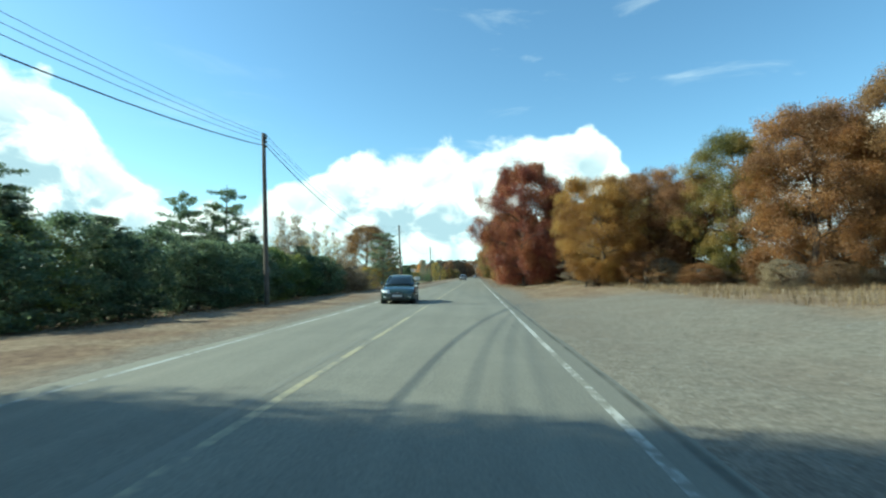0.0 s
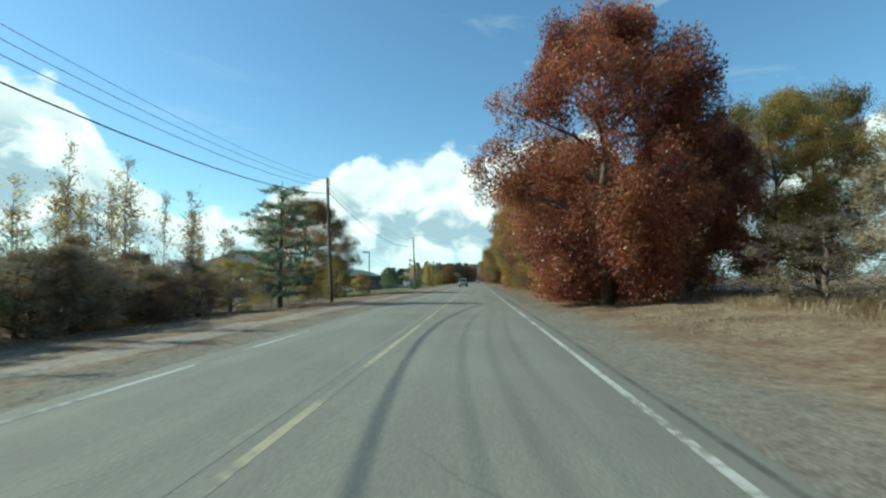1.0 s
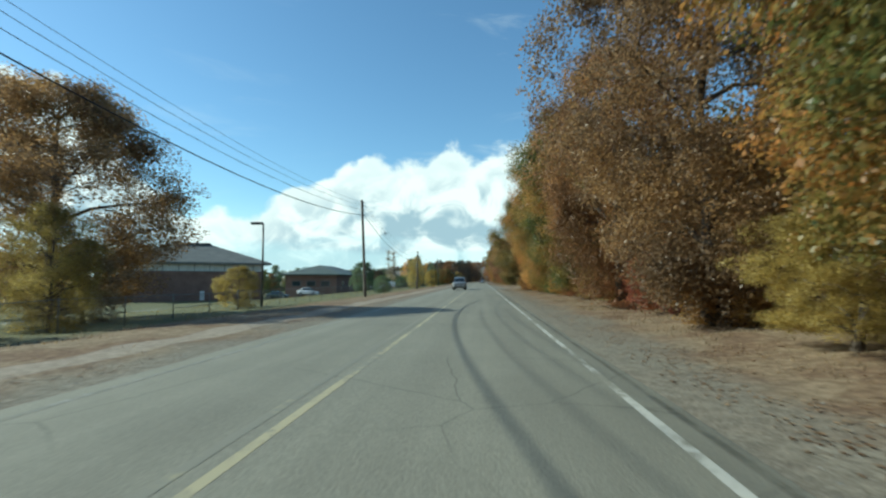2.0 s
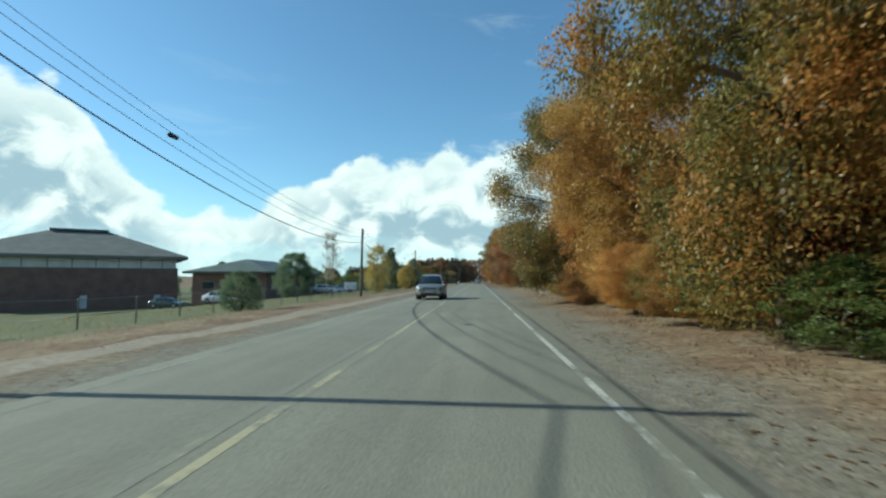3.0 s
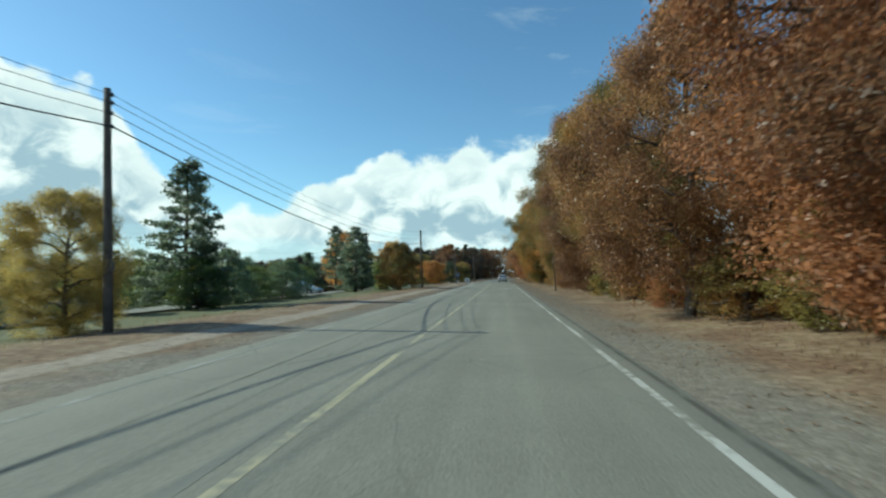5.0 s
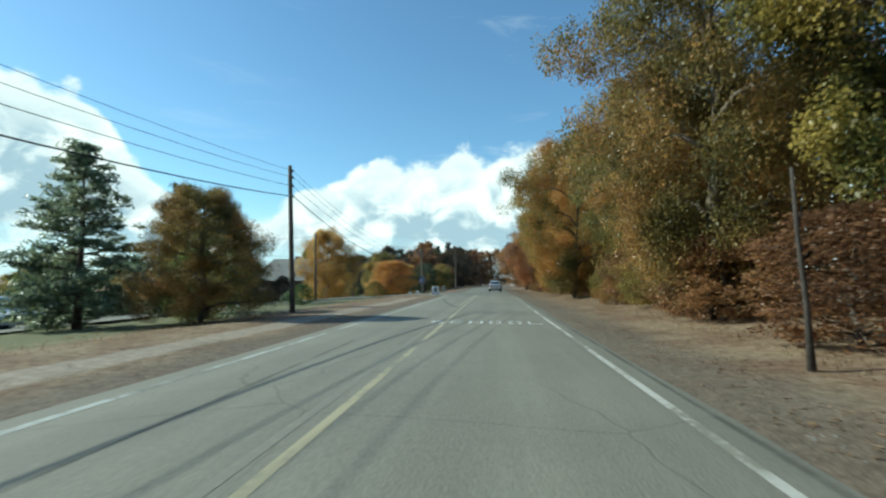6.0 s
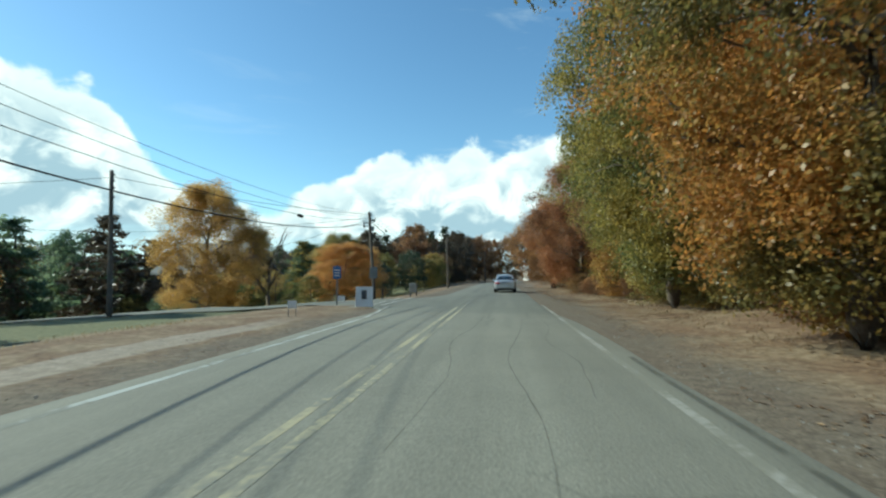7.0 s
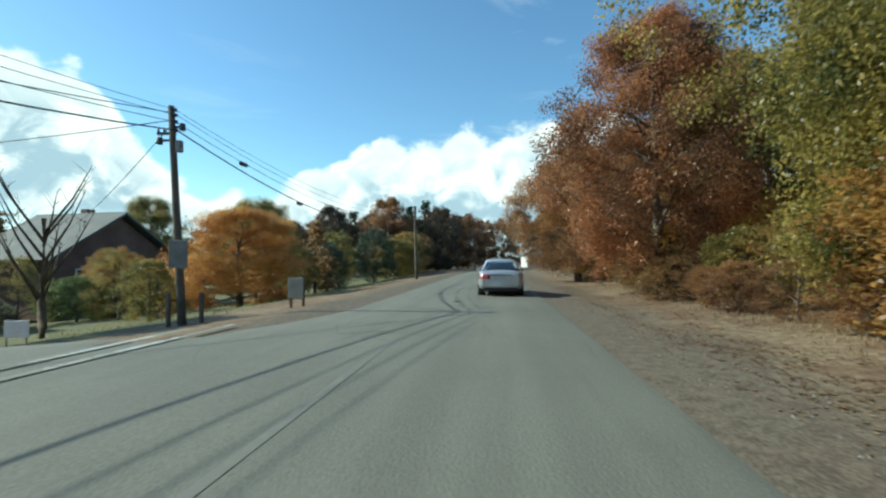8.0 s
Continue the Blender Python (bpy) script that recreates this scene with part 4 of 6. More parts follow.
for i in range(11):
    tree(("thin", "shrub")[i % 2], 6.3 + brush.uniform(-0.5, 0.9), 270.5 + i * 2.1, brush.uniform(0.9, 1.7), brush.uniform(0.9, 1.5), brush.choice([DUSK, BRUSH, RUST, BROWN]), "low dry brush in front of the wood", "brush by the junction")
for i in range(12):
    tree("shrub", rnd.uniform(14, 30), rnd.uniform(22, 56), rnd.uniform(1.0, 2.2), rnd.uniform(1.5, 2.6), rnd.choice([RUST, TWIG, BROWN]), "dry brown shrub beside the gravel lot", "field shrubs")
for i in range(18):
    f = i / 17
    tree(("thin", "shrub", "birch")[i % 3], 9.5 + 22 * f + rnd.uniform(-0.8, 0.8), 43 - 15 * f + rnd.uniform(-1.5, 1.0), rnd.uniform(1.5, 3.0), rnd.uniform(1.2, 2.0), rnd.choice([BRUSH, DUSK, BROWN, TWIG, RUST]), "dry grey-brown brush under the wood's edge", "brush by the gravel lot")
for y in (8, 16, 24, 30):
    tree("far", 33 + rnd.uniform(-2, 3), y, rnd.uniform(12, 15), 5.2, rnd.choice(pal), "tall autumn oak behind the gravel lot", "trees inside the wood")

# ---- left side ----
for i in range(17):
    y = 13 + i * 2.2
    tree("shrub", -13.8 + rnd.uniform(-0.8, 0.8), y, rnd.uniform(3.2, 4.2), rnd.uniform(2.0, 2.6), rnd.choice([NEEDLE, NEEDLE, GREEN]), "tall dark green bush in a roadside hedge", "hedge bushes")
    if i % 2:
        tree("fir", -14.4 + rnd.uniform(-0.9, 0.9), y + rnd.uniform(-0.6, 0.6), rnd.uniform(3.6, 4.7), rnd.uniform(1.5, 2.1), NEEDLE_BLUE, "young dark green conifer standing in a hedge", "hedge conifers")
for x, y, h, r in ((-23.9, 40.5, 9.5, 3.1), (-20.3, 41, 9.8, 3.1), (-30, 40, 8, 3), (-36, 52, 7.5, 3), (-20, 33, 6.0, 2.6), (-27.0, 27, 9.5, 3.2)):
    tree("white_pine", x, y, h, r, NEEDLE, "tall dark pine behind the hedge", "pines on the left")
# trees beside the road behind the start, whose shade lies over it
for x, y, h, r in ((-12.5, 1.0, 15.5, 5.0), (-15.3, 0.4, 16.5, 5.2), (-21.0, 1.0, 19.0, 5.2), (-10.5, -3.0, 12.5, 4.8), (-18.0, 1.3, 18.5, 5.2), (-23.5, 0.8, 20.0, 5.2), (-13.5, -5.0, 16.0, 5.4), (-19.5, -4.0, 18.5, 5.4), (-11.5, -11.0, 14.0, 5.0), (-17.0, -11.5, 17.0, 5.4)):
    tree("skirt", x, y, h, r, OLIVE, "tall oak shading the road", "roadside oaks")
tree("white_pine", -11.6, 66.0, 7.6, 3.0, NEEDLE_BLUE, "sparse dull green pine close to the road")
for i in range(30):
    tree("aspen", -16.5 - rnd.uniform(0, 7), 44 + i * 0.95, rnd.uniform(5.4, 8.8), rnd.uniform(0.9, 1.5), rnd.choice([TWIG, DRY, GOLD]), "slim nearly bare young tree in a thicket", "young thicket trees", bark=BARK_PALE)
for i in range(28):
    tree(("thin", "birch", "thin")[i % 3], -12.2 - rnd.uniform(0, 5), 45 + i * 0.66, rnd.uniform(2.0, 3.4), rnd.uniform(1.3, 2.0), rnd.choice([DRY, TWIG, DRY, TWIG, GOLD]), "pale half-bare scrub tree in a roadside thicket", "thicket bushes")
for i in range(14):
    tree(("thin", "aspen")[i % 2], -15.0 - rnd.uniform(0, 9), 69 + i * 1.15, rnd.uniform(2.2, 3.2) if i % 2 == 0 else rnd.uniform(4.0, 6.2), rnd.uniform(1.0, 1.7), rnd.choice([DRY, TWIG, BRUSH]), "pale half-bare sapling behind the fence", "saplings behind the fence", bark=BARK_PALE)
tree("maple", -19.7, 94, 11.4, 6.5, BROWN, "wide red-brown oak on the lawn", turn=40)
tree("birch", -14.4, 88, 4.4, 1.7, GOLD, "yellow bush beside the fence")
tree("birch", -16.2, 84.5, 3.8, 1.8, GOLD, "yellow bush with thinning leaves behind the fence")
tree("shrub", -16.5, 92, 3.6, 1.8, TWIG, "pale brown bush beside the fence")
tree("shrub", -15.2, 103, 2.6, 1.6, GOLD, "yellow-brown bush beside the fence")
tree("round", -11.6, 131.4, 2.1, 1.25, NEEDLE, "round clipped green bush by the path")
for x, y, h, r, mt, lb in ((-23, 170, 5.8, 2.7, NEEDLE, "rounded dark green tree on the school lawn"),):
    tree("skirt", x, y, h, r, mt, lb)
tree("birch", -13.2, 174, 6.4, 2.1, GOLD, "small yellow tree with thinning leaves")
tree("aspen", -15.5, 161, 7.0, 1.4, TWIG, "slim nearly bare young tree", bark=BARK_PALE)
tree("aspen", -16.8, 163, 7.4, 1.4, TWIG, "slim nearly bare young tree", bark=BARK_PALE)
tree("skirt", -11.9, 193, 4.0, 1.8, GOLD, "low golden-yellow tree by the verge")
tree("fir", -17.0, 206, 8.4, 2.6, NEEDLE_BLUE, "dull green conifer behind the yellow tree")
for i in range(8):
    tree("shrub", -15 - rnd.uniform(0, 5), 198 + i * 3.6, rnd.uniform(2.2, 3.6), rnd.uniform(1.5, 2.4), rnd.choice([NEEDLE, GREEN, OLIVE]), "dark green bush along the parking lot", "parking lot bushes")
tree("pine", -25.8, 257.5, 10.4, 2.8, NEEDLE_BLUE, "dark green pine by the parking lot")
tree("fir", -15.9, 234.6, 7.2, 2.5, NEEDLE_BLUE, "broad blue-green conifer by the parking lot")
tree("fir", -17.6, 243.5, 7.6, 2.0, NEEDLE_DARK, "dark conifer behind a rust tree")
tree("skirt", -11.2, 235, 5.2, 2.6, BRONZE, "low rust and green tree by the verge")
tree("shrub", -13.4, 239, 4.0, 2.4, GREEN, "dark green bush beside a rust tree")
tree("maple", -27.8, 267, 10.6, 3.3, ORANGE, "slim orange maple beside the side road")
tree("shrub", -14.6, 254, 1.6, 1.1, GREEN, "dark green bush by the side road")
tree("maple", -22.1, 282.2, 10.6, 4.3, HONEY, "golden-yellow maple beside the side road")
tree("skirt", -16.6, 299, 6.4, 4.4, ORANGE, "low round yellow-orange maple on the lawn")
tree("maple", -37.5, 319, 12.0, 4.4, OLIVE, "tall olive tree behind the house")
tree("maple", -21, 310, 9.0, 4.2, OLIVE, "olive-brown maple behind an orange one")
tree("shrub", -17.8, 292, 3.2, 1.7, OLIVE, "small olive tree on the lawn")
for i in range(10):
    tree("shrub", -24 - rnd.uniform(0, 12), 286 + i * 3.2, rnd.uniform(1.8, 3.2), rnd.uniform(1.8, 2.8), rnd.choice([NEEDLE, GREEN, OLIVE]), "dark evergreen bush round the house", "garden bushes")
# the dark wood that closes the view past the bend
for i in range(34):
    x = -62 + i * 2.6
    y = 352 + rnd.uniform(-6, 10) + 0.012 * (x + 15) ** 2
    if abs(x - road_mid(y) + 1.5) < 8:
        continue
    k = rnd.choice(["far", "far", "far", "far_pine"])
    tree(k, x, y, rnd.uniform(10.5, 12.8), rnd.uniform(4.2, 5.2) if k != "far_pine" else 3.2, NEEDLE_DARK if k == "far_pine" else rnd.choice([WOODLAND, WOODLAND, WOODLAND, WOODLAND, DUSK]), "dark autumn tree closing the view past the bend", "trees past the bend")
for i in range(26):
    x = -40 + i * 5.2
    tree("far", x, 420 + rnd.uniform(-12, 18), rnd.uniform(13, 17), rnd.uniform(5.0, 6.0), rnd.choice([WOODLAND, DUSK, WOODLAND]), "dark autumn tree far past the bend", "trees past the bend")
for i in range(9):
    tree(rnd.choice(["far_pine", "far", "far"]), -12 - rnd.uniform(0, 8), 314 + i * 4.0, rnd.uniform(5, 8), rnd.uniform(2.6, 3.6), rnd.choice([NEEDLE_DARK, BROWN, NEEDLE_DARK, OLIVE]), "dark roadside tree past the junction", "trees past the junction")
# far rows behind the school
for i in range(40):
    a = i / 39
    tree(rnd.choice(["far_pine", "far_pine", "far", "far_pine"]), -118 + 70 * a + rnd.uniform(-6, 6), 120 + 200 * a + rnd.uniform(-10, 10), rnd.uniform(7, 11), rnd.uniform(3.2, 4.6), rnd.choice([NEEDLE, NEEDLE, BROWN, GREEN]), "far tree behind the school grounds", "far trees behind the school")
for i in range(16):
    tree(rnd.choice(["far_pine", "far", "far_pine"]), -60 - rnd.uniform(0, 60), 30 + i * 7, rnd.uniform(6, 9), rnd.uniform(3.2, 4.6), rnd.choice([NEEDLE, GREEN, NEEDLE, BROWN]), "far tree past the thicket", "far trees behind the thicket")
# the back of the open field, and the woods that close the left side
for i in range(11):
    tree("far", 21 + i * 1.1 + rnd.uniform(-1, 1), 166 + i * 3.6, rnd.uniform(6.0, 8.6), rnd.uniform(3.2, 4.0), (GREEN, BROWN, OLIVE, GOLD, NEEDLE)[i % 5], "mixed green and brown tree behind the field", "trees behind the field")
for i in range(30):
    tree(("far", "far_pine", "far")[i % 3], -34 - rnd.uniform(0, 60), 282 + i * 2.6, rnd.uniform(8.5, 11.5), rnd.uniform(4.0, 5.0), (WOODLAND, NEEDLE, OLIVE, NEEDLE, WOODLAND)[i % 5], "dim autumn tree behind the house", "trees behind the house")
for i in range(9):
    tree(("far_pine", "far", "shrub")[i % 3], -26 - rnd.uniform(0, 12), 214 + i * 4.6, rnd.uniform(3.0, 6.0), rnd.uniform(2.4, 3.4), (NEEDLE, GREEN, OLIVE)[i % 3], "dark green tree along the parking lot", "parking lot trees")
for i in range(8):
    tree("far", 13.5 + i * 2.6, 201 - i * 1.8, rnd.uniform(6.6, 8.2), rnd.uniform(3.4, 4.2), (OLIVE, GREEN, GOLD, NEEDLE, BROWN)[i % 5], "mixed green and gold tree behind the field", "trees behind the field")
for i in range(22):
    x = -50 + i * 3.4
    y = 374 + rnd.uniform(-4, 8) + 0.010 * (x + 15) ** 2
    if abs(x - road_mid(y) + 1.5) > 8:
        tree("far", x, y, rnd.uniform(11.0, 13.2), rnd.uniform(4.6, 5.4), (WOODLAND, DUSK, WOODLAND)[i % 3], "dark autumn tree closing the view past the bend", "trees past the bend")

# ---- utility poles and their lines ----
# x, y, height over the ground, lean, spread of the fittings, slack of the span that follows
POLES = [(-9.8, -22, 8.6, -0.03, 0.5, 1.4), (-9.63, 24.09, 8.54, -0.041, 0.5, 1.5), (-9.85, 70.67, 8.63, -0.05, 0.85, 1.0), (-9.24, 112.34, 7.95, -0.046, 0.95, 1.0), (-9.93, 150.37, 6.05, 0.017, 0.95, 1.0),
         (-10.15, 192.48, 6.57, -0.043, 0.8, 1.0), (-9.2, 239.0, 6.85, -0.038, 1.1, 1.4), (-8.93, 281.15, 6.45, -0.07, 0.55, 1.2), (-7.01, 311.73, 6.56, -0.027, 0.7, 1.0), (-3.5, 352, 6.6, -0.02, 0.8, 1.0)]
DROPS = [(0.22, 0.0), (0.50, 0.03), (0.85, -0.03), (1.30, 0.0)]


def pole_point(p, drop):
    x, y, h, lean, spread = p[:5]
    drop *= spread
    return Vector((x + lean * (h - drop), y, gz(x, y) - 0.1 + h - drop))


def utility_pole(p, fittings=False):
    x, y, h, lean, spread = p[:5]
    z0 = gz(x, y) - 0.1
    t = thing("utility_pole", x, y, z0, 0, "tall weathered wooden utility pole leaning slightly" if not fittings else "wooden utility pole with cable fittings and a grey board", "utility pole", "utility poles")
    n = 7
    part("shaft", tube([(lean * h * i / n, 0, -0.3 + (h + 0.3) * i / n) for i in range(n + 1)], [0.128 - 0.040 * i / n for i in range(n + 1)], 10), POLE_WOOD, t)
    for d in (q * spread for q, _ in DROPS):
        c = lean * (h - d)
        part("bracket", box(c + 0.06, c + 0.17, -0.04, 0.04, h - d - 0.05, h - d + 0.05, bevel=0.012), STEEL_DARK, t)
    part("number_tag", box(lean * 1.8 + 0.08, lean * 1.8 + 0.145, -0.05, 0.05, 1.7, 1.95), GALV, t, "small metal tag")
    if fittings:
        c = lean * h
        part("crossarm", box(c - 0.42, c + 0.16, -0.04, 0.04, h - 0.84, h - 0.76, bevel=0.01), STEEL_DARK, t)
        for k in (-0.38, -0.2):
            part("insulator", tube([(c + k, 0, h - 0.76), (c + k, 0, h - 0.72), (c + k, 0, h - 0.64)], [0.02, 0.04, 0.02], 8), STEEL_DARK, t)
        for dx, dz, r in ((-0.34, 1.0, 0.085), (0.36, 0.62, 0.085)):
            q = part("transformer", tube([(c + dx, 0, h - dz - 0.11), (c + dx, 0, h - dz - 0.1), (c + dx, 0, h - dz + 0.08), (c + dx, 0, h - dz + 0.1)], [r * 0.9, r, r, r * 0.7], 12), STEEL_DARK, t, "dark steel can")
            part("lug", box(c + min(0, dx), c + max(0, dx), -0.03, 0.03, h - dz - 0.03, h - dz + 0.03), STEEL_DARK, q)
        part("cable_box", box(c * 0.8 + 0.10, c * 0.8 + 0.26, -0.09, 0.09, h * 0.79, h * 0.79 + 0.34, bevel=0.02), GALV, t, "grey metal box")
        part("board", box(lean * 2.0 - 0.2, lean * 2.0 + 0.36, -0.19, -0.15, 1.75, 2.55, bevel=0.01), GREY_SIGN, t, "plain grey board")
        for k in (-0.45, 0.55):
            part("guard_post", box(k - 0.05, k + 0.05, -0.05, 0.05, -0.2, 1.05, bevel=0.01), POLE_WOOD, t)
    return t


for i, p in enumerate(POLES):
    utility_pole(p, i == 7)


def cable(name, pts, r, label, group):
    cu = bpy.data.curves.new(name, "CURVE")
    cu.dimensions, cu.bevel_depth, cu.bevel_resolution = "3D", r, 1
    sp = cu.splines.new("POLY")
    sp.points.add(len(pts) - 1)
    for q, p in zip(sp.points, pts):
        q.co = (*p, 1)
    cu.materials.append(WIRE)
    return tagged(new(name, cu), label, "cable", group)


def sagging(a, b, sag, n=18):
    return [a.lerp(b, i / n) + Vector((0, 0, -4 * sag * (i / n) * (1 - i / n))) for i in range(n + 1)]


def along_poles(d, off, sag):
    out = []
    for p, q in zip(POLES, POLES[1:]):
        a, b = pole_point(p, d) + Vector((0.14 + off, 0, 0)), pole_point(q, d) + Vector((0.14 + off, 0, 0))
        out += sagging(a, b, sag * p[5])[(1 if out else 0):]
    return out


for (d, off), r, sag in zip(DROPS, (0.007, 0.008, 0.010, 0.021), (1.0, 1.1, 1.15, 1.35)):
    cable("overhead_cable", along_poles(d, off, sag), r, "black overhead cable strung from pole to pole", "overhead cables")
# short slack hardware cases on the cables
for y, d, sag in ((175, 1.30, 1.35), (177.5, 0.85, 1.15), (122, 0.5, 1.1), (268.5, 0.85, 1.15), (284.6, 0.85, 1.15), (289, 1.3, 1.35)):
    i = max(k for k, p in enumerate(POLES) if p[1] < y)
    a, b = pole_point(POLES[i], d), pole_point(POLES[i + 1], d)
    f = (y - a.y) / (b.y - a.y)
    c = a.lerp(b, f) + Vector((0.14, 0, -4 * sag * POLES[i][5] * f * (1 - f) - 0.06))
    s = thing("splice_case", c.x, c.y, c.z, 0, "black splice case hung on an overhead cable", "cable fitting", "splice cases")
    part("shell", tube([(0, -0.26, 0), (0, -0.2, 0), (0, 0.2, 0), (0, 0.26, 0)], [0.03, 0.075, 0.075, 0.03], 10), BLACK, s)
    for k in (-0.15, 0.15):
        part("strap", box(-0.01, 0.01, k - 0.015, k + 0.015, 0.0, 0.10), STEEL_DARK, s)
# side pole and service drops by the junction
SIDE = (-18.69, 268.65, 7.2, -0.02, 1.0, 1.0)
utility_pole(SIDE)
corner = POLES[7]
for d, tgt, sag in ((0.35, pole_point(SIDE, 0.3), 0.25), (0.75, Vector((-40, 283, 5.2)), 0.6), (0.95, Vector((-34, 304, 3.6)), 0.4)):
    cable("service_cable", sagging(pole_point(corner, d), tgt, sag), 0.014, "thin black service cable to the side", "service cables")
cable("service_cable", sagging(pole_point(SIDE, 0.35), Vector((-50, 262, 5.4)), 0.5), 0.012, "thin black service cable to the side", "service cables")

# ---- chain-link fence along the school lawn ----
fence = thing("chain_link_fence", -13.3, 60, 0, 0, "low galvanised chain-link fence along the school lawn", "fence")


def fx(y):
    return -13.3 + 0.15 * noise.noise((y * 0.05, 8, 8))


post = None
for i in range(46):
    y = 60 + i * 3.0
    bm = tube([(0, 0, -0.2), (0, 0, 1.08), (0, 0, 1.11)], [0.025, 0.025, 0.012], 8)
    if post is None:
        ob = part("post", bm, GALV, fence)
        post = ob.data
    else:
        bm.free()
        ob = new("post", post)
        ob.parent = fence
    ob.location = (fx(y) + 13.3, y - 60, gz(fx(y), y))
part("top_rail", tube([(fx(60 + i * 3) + 13.3, i * 3, gz(fx(60 + i * 3), 60 + i * 3) + 1.06) for i in range(46)], [0.014] * 46, 6), GALV, fence)
bm = bmesh.new()
for i in range(0, 1350):
    for s in (0, 1):
        y0, y1 = (i * 0.1, i * 0.1 + 1.05)[:: (1, -1)[s]]
        if max(y0, y1) > 135:
            continue
        a = Vector((fx(60 + y0) + 13.3, y0, gz(fx(60 + y0), 60 + y0) + 0.06))
        b = Vector((fx(60 + y1) + 13.3, y1, gz(fx(60 + y1), 60 + y1) + 1.04))
        w = Vector((0, 0.003, 0))
        bm.faces.new([bm.verts.new(v) for v in (a - w, a + w, b + w, b - w)])
part("mesh", bm, GALV, fence, "thin diagonal wire mesh")

# ---- vehicles: nose towards -y, standing at z = 0 ----
def wheel(parent, x, y, r, side):
    t = part("wheel", tube([(x - side * 0.20, y, r), (x - side * 0.19, y, r), (x - side * 0.02, y, r), (x, y, r)], [r * 0.8, r * 0.97, r, r * 0.9], 20), RUBBER, parent, "black tyre")
    part("rim", tube([(x - side * 0.02, y, r), (x + side * 0.008, y, r)], [r * 0.66, r * 0.58], 16), RIM, t)
    bm = bmesh.new()
    for k in range(5):
        add_box(bm, -0.006, 0.012, -0.035, 0.035, 0.03, r * 0.6, m=Matrix.Translation((x + side * 0.008, y, r)) @ Matrix.Rotation(k * 1.2566, 4, "X"))
    part("spoke", bm, RIM, t)


def loft(sections):
    """A closed shell over cross-sections (y, [(half_width, z) up one side])."""
    bm = bmesh.new()
    rings = []
    for y, side in sections:
        ring = [(w, z) for w, z in side] + [(-w, z) for w, z in reversed(side)]
        rings.append([bm.verts.new((w, y, z)) for w, z in ring])
    n = len(rings[0])
    for a, b in zip(rings, rings[1:]):
        for k in range(n):
            bm.faces.new((a[k], a[(k + 1) % n], b[(k + 1) % n], b[k])).smooth = True
    bm.faces.new(rings[0])
    bm.faces.new(rings[-1][::-1])
    bmesh.ops.recalc_face_normals(bm, faces=bm.faces)
    return bm


def quad(pts, thick):
    """A thin pane over four points, thickened inwards."""
    bm = bmesh.new()
    p = [Vector(q) for q in pts]
    nrm = (p[1] - p[0]).cross(p[2] - p[0]).normalized() * thick
    a, b = [bm.verts.new(q) for q in p], [bm.verts.new(q - nrm) for q in p]
    bm.faces.new(a)
    bm.faces.new(b[::-1])
    for k in range(4):
        bm.faces.new((a[k], b[k], b[(k + 1) % 4], a[(k + 1) % 4]))
    bmesh.ops.recalc_face_normals(bm, faces=bm.faces)
    return bm


def bowed(p00, p10, p11, p01, out, thick=0.015, n=6):
    """A glass pane or skin over four corners, bowed outwards by the vector out."""
    bm = bmesh.new()
    p00, p10, p11, p01, out = (Vector(p) for p in (p00, p10, p11, p01, out))
    nrm = (p10 - p00).cross(p01 - p00).normalized() * thick
    rows = []
    for j in range(n + 1):
        v = j / n
        rows.append([(p00.lerp(p10, i / n)).lerp(p01.lerp(p11, i / n), v) + out * (4 * (i / n) * (1 - i / n)) * (0.75 + v * (1 - v)) for i in range(n + 1)])
    f = [[bm.verts.new(p) for p in r] for r in rows]
    k = [[bm.verts.new(p - nrm) for p in r] for r in rows]
    for g, turn in ((f, 1), (k, -1)):
        for r0, r1 in zip(g, g[1:]):
            for i in range(n):
                bm.faces.new((r0[i], r0[i + 1], r1[i + 1], r1[i])[::turn]).smooth = True
    rim = lambda g: g[0][:] + [r[-1] for r in g[1:]] + g[-1][-2::-1] + [r[0] for r in g[-2:0:-1]]
    a, b = rim(f), rim(k)
    for i in range(len(a)):
        bm.faces.new((a[i], b[i], b[(i + 1) % len(a)], a[(i + 1) % len(a)]))
    bmesh.ops.recalc_face_normals(bm, faces=bm.faces)
    return bm


